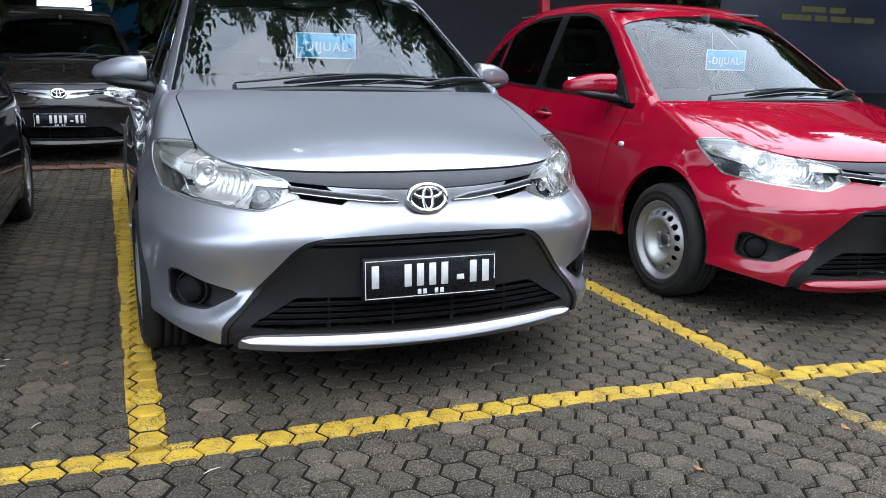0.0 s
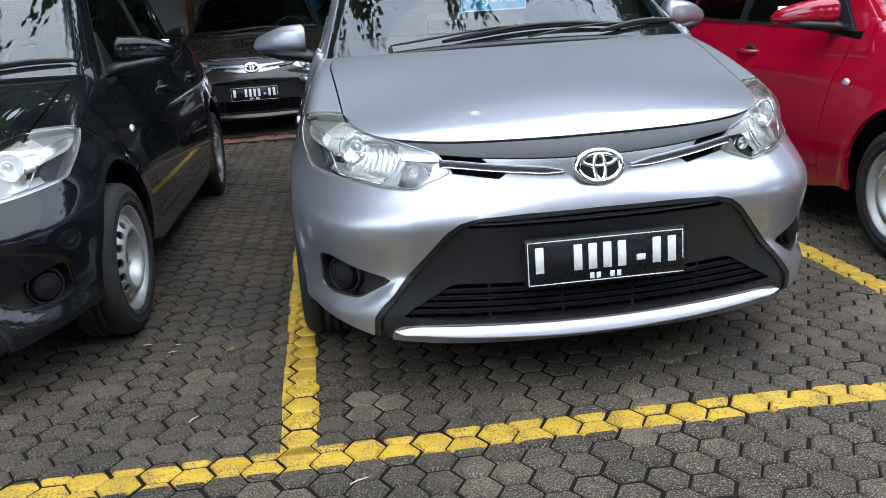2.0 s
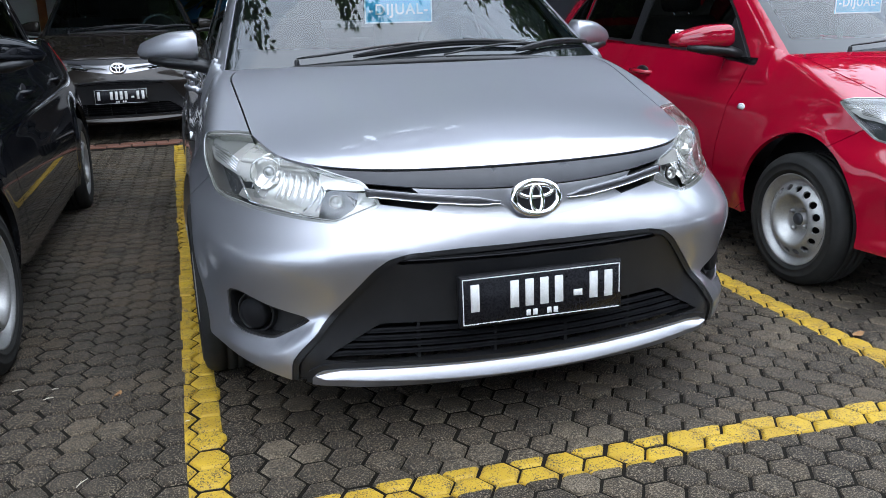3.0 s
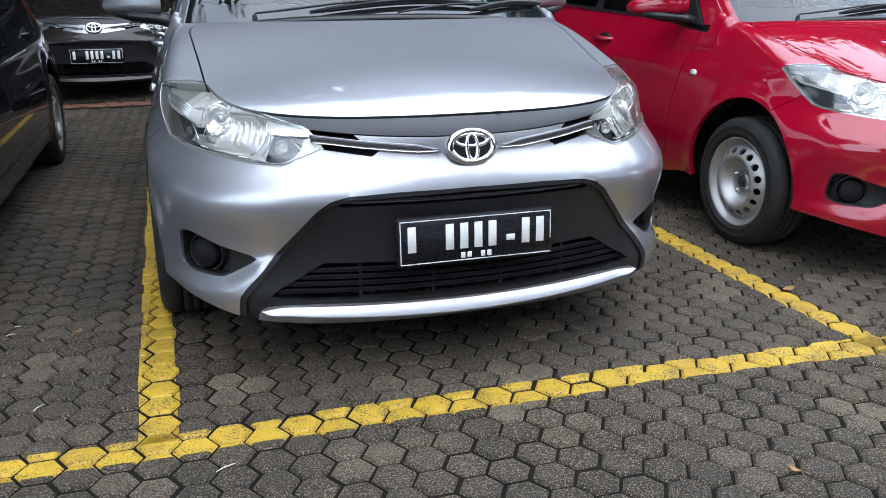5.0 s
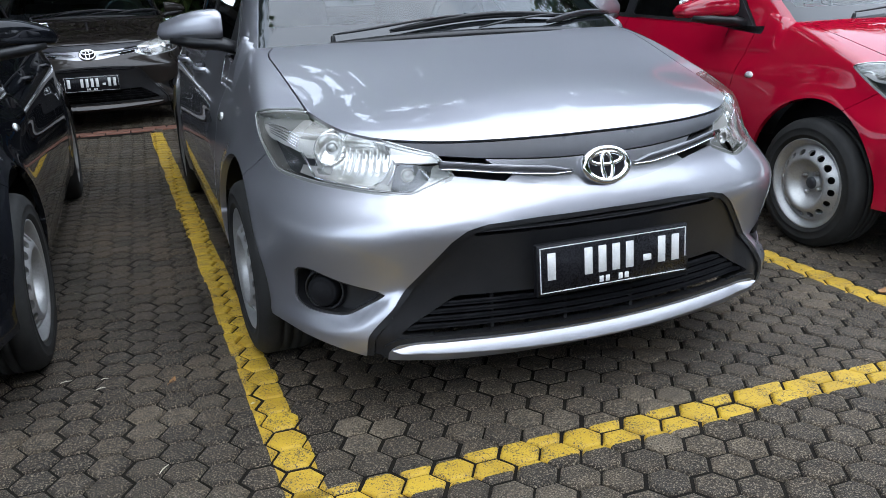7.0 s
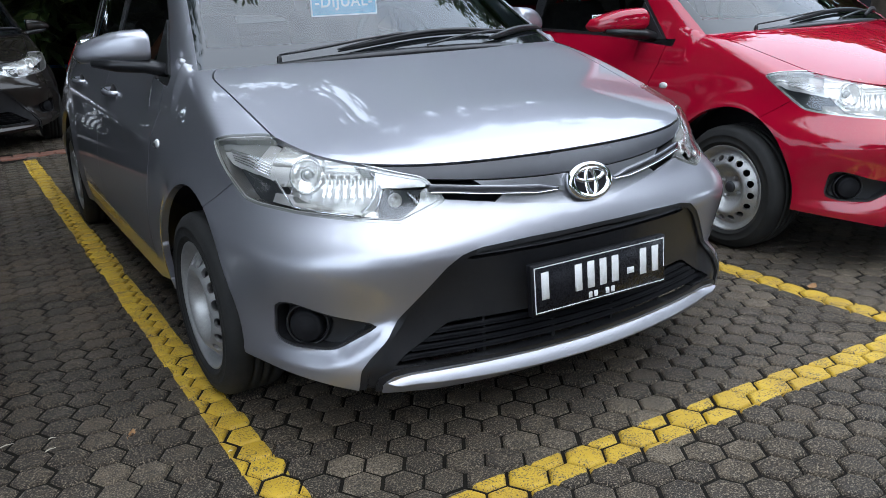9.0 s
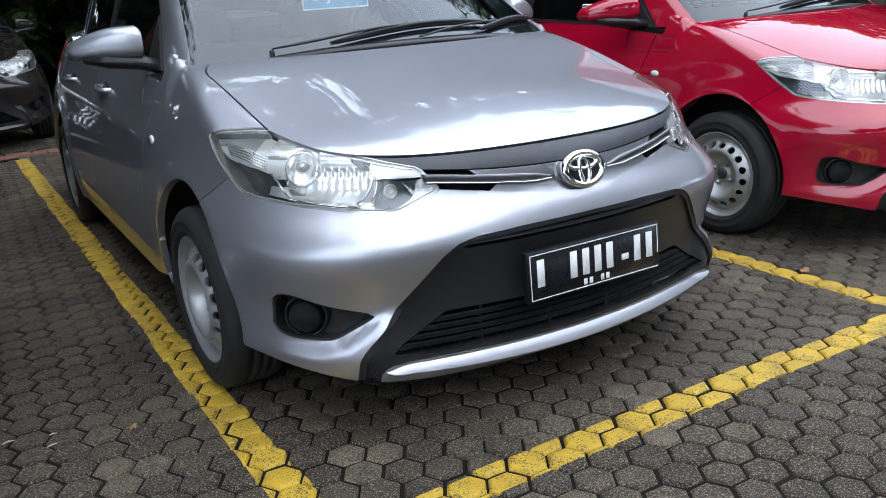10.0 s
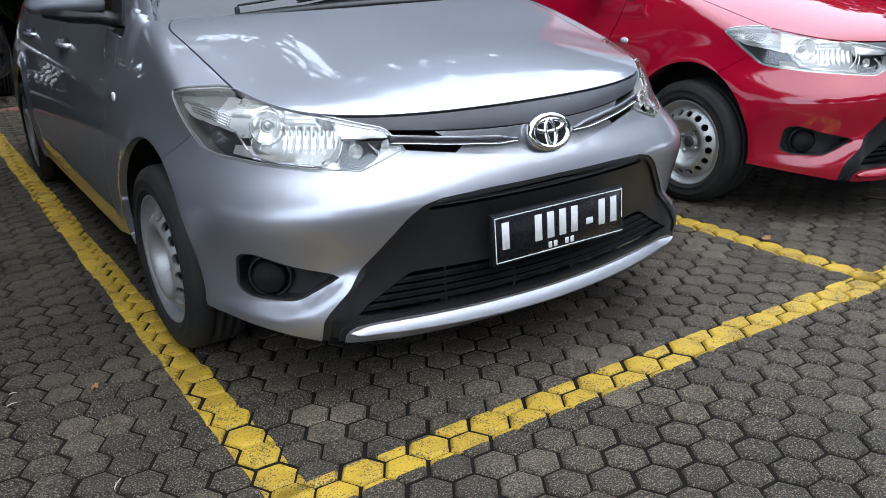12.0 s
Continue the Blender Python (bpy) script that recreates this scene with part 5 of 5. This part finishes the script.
# an unseen tree, added to shade the silver car's side and the lane
over = tree(3, 6.5, 3.4, 4.3, 420, 40, 0.15, 0.5, 11)
over.matrix_basis = pose(-8.2, 0.6, 0, 0, 0, 90)
tagged(over, "unseen broad-leaved tree added left of the black car to block sky light", "tree", "trees at the back")
branching = tree(5, 6.3, 0.42, 8.0, 300, 75, 0.11, 0.5, 6, 0.26)
branching.matrix_basis = pose(-7.3, 4.75, 0, 0, 0, 90)
tagged(branching, "tall tree with branches reaching out over the cars", "tree", "trees at the back")
back_tree = tree(8, 7.2, 2.6, 0.0, 520, 40, 0.36, 0.22)
back_tree.matrix_basis = pose(-5.6, 11.5, 0.2)
tagged(back_tree, "leafy tree behind the fence and hall", "tree", "trees at the back")
# the trees far to the left and right are unseen, added to block sky light
SIDES = [(-9.0, 12.5, 50, 1.3), (-12.5, 13, 10, 1.3), (-2.6, 19.0, 120, 1.95), (-6.5, 19.5, 70, 1.9), (3.2, 20.5, 250, 1.9), (1.8, 11.6, 200, 1.04), (4.9, 11.4, 75, 1.05), (8.0, 11.6, 300, 1.04), (11.2, 11.5, 20, 1.04), (14.4, 11.6, 140, 1.04), (18.0, 11.5, 40, 1.3), (0.2, 22.0, 20, 2.2),
         (-9.2, 9.0, 220, 1.45), (-9.6, 6.2, 100, 1.5), (-9.3, 3.2, 10, 1.45), (-10.4, 0.2, 130, 0.9), (-12.6, 7.7, 15, 1.6), (-12.9, 4.6, 80, 1.6), (-13.0, 1.6, 140, 1.0), (3.3, 14.6, 30, 1.34), (2.7, 12.2, 160, 1.26), (6.5, 12.6, 10, 1.14), (9.6, 12.5, 275, 1.14), (6.4, 14.5, 110, 1.34), (9.6, 14.7, 190, 1.34), (12.8, 14.5, 260, 1.34), (16.2, 14.6, 330, 1.34), (20.5, 13.0, 55, 1.4), (19.0, 7.5, 70, 1.1), (17.5, 3.5, 160, 1.1), (17.0, -1.0, 20, 1.15), (16.5, -6.0, 250, 1.15),
         (-7.5, -12.5, 60, 1.1), (-3.5, -13.6, 150, 1.0), (0.8, -13.2, 240, 1.0), (5.0, -13.6, 330, 1.1), (9.2, -13.0, 15, 1.1), (13.5, -11.5, 110, 1.1)]
for x, y, turn, s in SIDES:
    t = copy_thing(back_tree, pose(x, y, 0.05, 0, 0, turn))
    t.scale = (s, s, s)
    if y < -5:
        tagged(t, "leafy tree on the far side of the lane", "tree")
    elif abs(x) > 9 and y < 10:
        tagged(t, "unseen leafy tree added beside the parking bays to block sky light", "tree")
# a made-up tree whose crown keeps sky light off the bronze car
over2 = tree(14, 6.4, 3.0, 4.6, 620, 46, 0.24, 0.5, 11)
over2.matrix_basis = pose(-5.4, 10.2, 0.12, 0, 0, 90)
tagged(over2, "broad-leaved tree added to shade the bronze car and the lane", "tree", "trees at the back")
branching2 = copy_thing(branching, pose(9.2, 4.9, 0, 0, 0, -92))
tagged(branching2, "tall tree reaching out over the red car", "tree")

# ---- paving: hexagonal blocks, kerb bricks and painted lines ----
pavement = new("pavement")
tagged(pavement, "worn grey hexagonal concrete paving with dark joints", "paving", kind="structure")


MATES = ((0, 0), (0, 1), (1, 0))   # a block is three hexagons in one, by column and slanting row


def hex_place(q, r):
    return 1.5 * SIDE * q, SIDE * math.sqrt(3) * (r + q / 2)


def block_shape(seed):
    """One cast block of three hexagons: wide rounded edges outside, narrow grooves between its own hexagons."""
    rng = random.Random(seed)
    verts, faces, tops = [], [], []
    heart = None
    for q, r in MATES:
        cx, cy = hex_place(q, r)
        inner = []
        for k in range(6):   # the side between corners k and k + 1 looks along this angle
            a = math.pi / 3 * (k + 0.5)
            nx, ny = cx + SIDE * math.sqrt(3) * math.cos(a), cy + SIDE * math.sqrt(3) * math.sin(a)
            inner.append(any(math.hypot(nx - u, ny - w) < 0.01 for u, w in (hex_place(*m) for m in MATES)))
        half = SIDE * math.sqrt(3) / 2
        wob = [rng.uniform(-0.0012, 0.0012) for _ in range(6)]
        base = len(verts)
        for wide, slim, z in ((0.0040, 0.0026, -0.03), (0.0040, 0.0026, -0.0090), (0.0062, 0.0048, -0.0046), (0.0098, 0.0078, -0.0015), (0.0155, 0.0125, 0.0)):
            for k in range(6):
                # the corner where the sides before and after it meet, each set in by its own amount
                d0, d1 = (half - ((slim if inner[(k + e) % 6] else wide) + wob[(k + e) % 6] * (0 if inner[(k + e) % 6] else 1)) for e in (-1, 0))
                a0, a1 = math.pi / 3 * (k - 0.5), math.pi / 3 * (k + 0.5)
                det = math.sin(a1 - a0)
                verts.append((cx + (d0 * math.sin(a1) - d1 * math.sin(a0)) / det, cy + (d1 * math.cos(a0) - d0 * math.cos(a1)) / det, z))
        # the three share one hidden corner
        k = next(k for k in range(6) if inner[k] and inner[k - 1])
        if heart is None:
            heart = base + k
        swap = {base + k: heart}
        for a in range(4):
            for e in range(6):
                f = (base + a * 6 + e, base + a * 6 + (e + 1) % 6, base + (a + 1) * 6 + (e + 1) % 6, base + (a + 1) * 6 + e)
                faces.append(tuple(swap.get(i, i) for i in f))
                if a > 0:
                    tops.append(len(faces) - 1)
        faces.append(tuple(base + 24 + e for e in range(6)))
        tops.append(len(faces) - 1)
    return verts, faces, tops


SHAPES = [block_shape(k) for k in range(5)]


def clipped(poly, a, b, c):
    """The convex outline's part where a x + b y < c."""
    out = []
    for p, q in zip(poly, poly[1:] + poly[:1]):
        f, g = a * p[0] + b * p[1] - c, a * q[0] + b * q[1] - c
        if f <= 0:
            out.append(p)
        if (f < 0) != (g < 0):
            t = f / (f - g)
            out.append(tuple(p[i] + (q[i] - p[i]) * t for i in range(3)))
    return out


# painted strips: name, the two ends on the ground, width, far side faded
STRIPS = [("front_line", (-6.0, -0.035), (6.0, -0.285), 0.104), ("bay_line", (-0.850, -0.12), (-0.852, 5.66), 0.098), ("bay_line", (1.262, -0.20), (1.385, 5.66), 0.098), ("bay_line", (-3.06, -0.05), (-3.10, 5.66), 0.098), ("faded_line", (1.262, -0.22), (1.235, -1.6), 0.095)]
painted = [[] for _ in STRIPS]
rng = random.Random(11)
meshes = []
for v, f, _ in SHAPES:
    me = bpy.data.meshes.new("paving_block")
    me.from_pydata(v, [], f)
    me.materials.append(STONE)
    meshes.append(me)
rest_v, rest_f, blocks = [], [], []
ROW = SIDE * math.sqrt(3)
for i in range(-60, 60):
    for j in range(-46, 78):
        if (i - (j - i // 2)) % 3 != 1:
            continue
        p = LOT @ Vector((0.0877 + 1.5 * SIDE * i, 0.0012 + ROW * (j + 0.5 * (i % 2)), 0))
        if not (-4.9 < p.x < 4.9 and -4.2 < p.y < 7.4) or 5.68 < p.y < 6.03 or (p.y > 5.9 and abs(p.x + 0.5) > 2.4):
            continue
        slope = (lie(p.x + 0.05, p.y) - lie(p.x - 0.05, p.y)) / 0.1, (lie(p.x, p.y + 0.05) - lie(p.x, p.y - 0.05)) / 0.1
        m = Matrix.Translation((p.x + rng.uniform(-0.0022, 0.0022), p.y + rng.uniform(-0.0022, 0.0022), lie(p.x, p.y) + rng.uniform(-0.0026, 0.0018))) @ Euler((math.atan(slope[1]) + rng.gauss(0, 0.010), -math.atan(slope[0]) + rng.gauss(0, 0.010), radians(-1.9) + rng.gauss(0, 0.008))).to_matrix().to_4x4()
        k = rng.randrange(5)
        if -1.45 < p.x < 1.45 and -0.95 < p.y < 0.52 and len(blocks) < 300:
            blocks.append((m, k))
        else:
            n = len(rest_v)
            rest_v += [m @ Vector(v) for v in SHAPES[k][0]]
            rest_f += [tuple(n + q for q in f) for f in SHAPES[k][1]]
        # the paint that this block carries
        back = m.inverted()
        sv, sf, st = SHAPES[k]
        for s, (nm, a, b, w) in enumerate(STRIPS):
            wa, wb = Vector((*a, 0)), Vector((*b, 0))
            d = (wb - wa).normalized()
            side = Vector((-d.y, d.x, 0))
            if abs((p - wa).dot(side)) > 0.26 or not -0.25 < (p - wa).dot(d) < (wb - wa).length + 0.25:
                continue
            o, u, e = back @ Vector((wa.x, wa.y, lie(p.x, p.y))), back.to_3x3() @ side, back.to_3x3() @ d
            c0, c1 = u.x * o.x + u.y * o.y, e.x * o.x + e.y * o.y
            e1, e2 = rng.uniform(-0.006, 0.006), rng.uniform(-0.006, 0.006)
            fresh = collections.defaultdict(lambda: ([], []))
            for i_face in st:
                face = sf[i_face]
                q = [(sv[i][0], sv[i][1], sv[i][2] + 0.0009) for i in face]
                for ca, cb, cc in ((u.x, u.y, c0 + w / 2 + e1), (-u.x, -u.y, -c0 + w / 2 + e2), (-e.x, -e.y, -c1), (e.x, e.y, c1 + (wb - wa).length)):
                    q = clipped(q, ca, cb, cc) if len(q) > 2 else q
                if len(q) > 2:
                    v, f = fresh[i_face // (len(sf) // 3)]
                    n = len(v)
                    v += [m @ Vector(c) for c in q]
                    f.append(tuple(range(n, n + len(q))))
            painted[s] += [(p, v, f) for v, f in fresh.values()]
far_blocks = mesh_part("far_paving_blocks", rest_v, rest_f, STONE_REST, pavement, smooth=False)
tagged(far_blocks, kind="stuff")
FADED = PAINT.copy()
FADED.name = "faded_line_paint"
for e in FADED.node_tree.nodes:
    if e.type == "VALTORGB" and e.color_ramp.elements[0].position > 0.43 and e.color_ramp.elements[0].position < 0.445:
        e.color_ramp.elements[0].position, e.color_ramp.elements[1].position = 0.50, 0.57
for (nm, a, b, w), patches in zip(STRIPS, painted):
    line = new("parking_line")
    tagged(line, "faded yellow paint line on the paving" if nm == "faded_line" else "worn yellow painted parking line on hexagonal paving", "parking line", "parking lines", "structure")
    far_v, far_f = [], []
    for p, v, f in patches:
        if -2.2 < p.x < 2.6 and p.y < 3.2:
            mesh_part("paint_patch", v, f, FADED if nm == "faded_line" else PAINT, line, smooth=False)
        else:
            far_f += [tuple(len(far_v) + i for i in q) for q in f]
            far_v += v
    if far_v:
        mesh_part("far_paint", far_v, far_f, FADED if nm == "faded_line" else PAINT, line, smooth=False)

# ---- dry leaves on the ground ----
DRY = worn("dry_leaf", (0.16, 0.075, 0.03), (0.30, 0.17, 0.07), 0.8, 60.0, 300.0, bump=0.3)


def fallen_leaf(x, y, turn, size, lift):
    """A curled leaf: blade with a raised rim, midrib and stalk."""
    ob = new("fallen_leaf")
    ob.matrix_basis = pose(x, y, lie(x, y) + 0.002, 0, 0, turn)
    v, f, n = [], [], 9
    for k in range(n):
        u = k / (n - 1)
        w = size * 0.26 * math.sin(math.pi * min(u * 0.92 + 0.06, 1.0)) ** 0.8
        z = lift * (2 * u - 1) ** 2
        v += [(size * (u - 0.5), -w, z + lift * 0.6), (size * (u - 0.5), -w * 0.5, z + lift * 0.12), (size * (u - 0.5), 0, z), (size * (u - 0.5), w * 0.5, z + lift * 0.15), (size * (u - 0.5), w, z + lift * 0.7)]
    for k in range(n - 1):
        f += [(k * 5 + j, k * 5 + j + 1, (k + 1) * 5 + j + 1, (k + 1) * 5 + j) for j in range(4)]
    mesh_part("blade", v, f, DRY, ob)
    part("stalk", tube([(-size * 0.5, 0, lift), (-size * 0.68, 0.004, lift * 0.7), (-size * 0.8, 0.002, 0.001)], 0.0009, 5), DRY, ob)
    return tagged(ob, "dry curled brown leaf lying on the paving", "leaf", "fallen leaves")


for x, y, turn, size, lift in ((0.503, -0.703, 110, 0.032, 0.005), (1.335, 0.298, 200, 0.06, 0.006), (-1.088, 0.647, 60, 0.034, 0.006), (1.128, -0.614, 75, 0.042, 0.006)):
    fallen_leaf(x, y, turn, size, lift)
STRAW = worn("pale_straw", (0.42, 0.38, 0.30), (0.60, 0.56, 0.47), 0.8, 40.0, 300.0, bump=0.2)
for x, y, turn, size in ((-1.144, 0.154, 55, 0.040), (-1.286, 0.693, 12, 0.028), (-0.893, 0.398, -5, 0.012), (-1.383, 0.788, 4, 0.034), (-1.275, 0.757, -8, 0.020), (-0.706, -0.286, 25, 0.05)):
    twig = new("twig")
    twig.matrix_basis = pose(x, y, lie(x, y) + 0.003, 0, 0, turn)
    part("stem", tube([(-size / 2, 0, 0), (-size * 0.1, size * 0.04, 0.002), (size / 2, 0, 0.001)], [0.0012, 0.0016, 0.0007], 6), STRAW, twig)
    part("stub", tube([(-size * 0.1, size * 0.04, 0.002), (size * 0.05, size * 0.16, 0.003)], [0.0008, 0.0004], 5), STRAW, twig)
    tagged(twig, "pale dry twig lying on the paving", "twig", "twigs on the paving")
brick_me = bpy.data.meshes.new("brick")
bm = box(-0.097, -0.047, -0.04, 0.097, 0.047, 0.0, 0.006, 1)
bm.to_mesh(brick_me)
bm.free()
brick_me.materials.append(BRICK)
for k in range(26):
    for r in range(2):
        x, y = -3.6 + 0.204 * k + 0.1 * r, 5.85 + 0.102 * r
        b = new("brick", brick_me)
        b.parent = pavement
        b.matrix_basis = pose(x, y, lie(x, y) + rng.uniform(0.001, 0.006), rng.gauss(1, 0.8), rng.gauss(0, 0.8), rng.gauss(0, 0.8))
for m, k in blocks:
    b = new("paving_block", meshes[k])
    b.parent = pavement
    b.matrix_basis = m
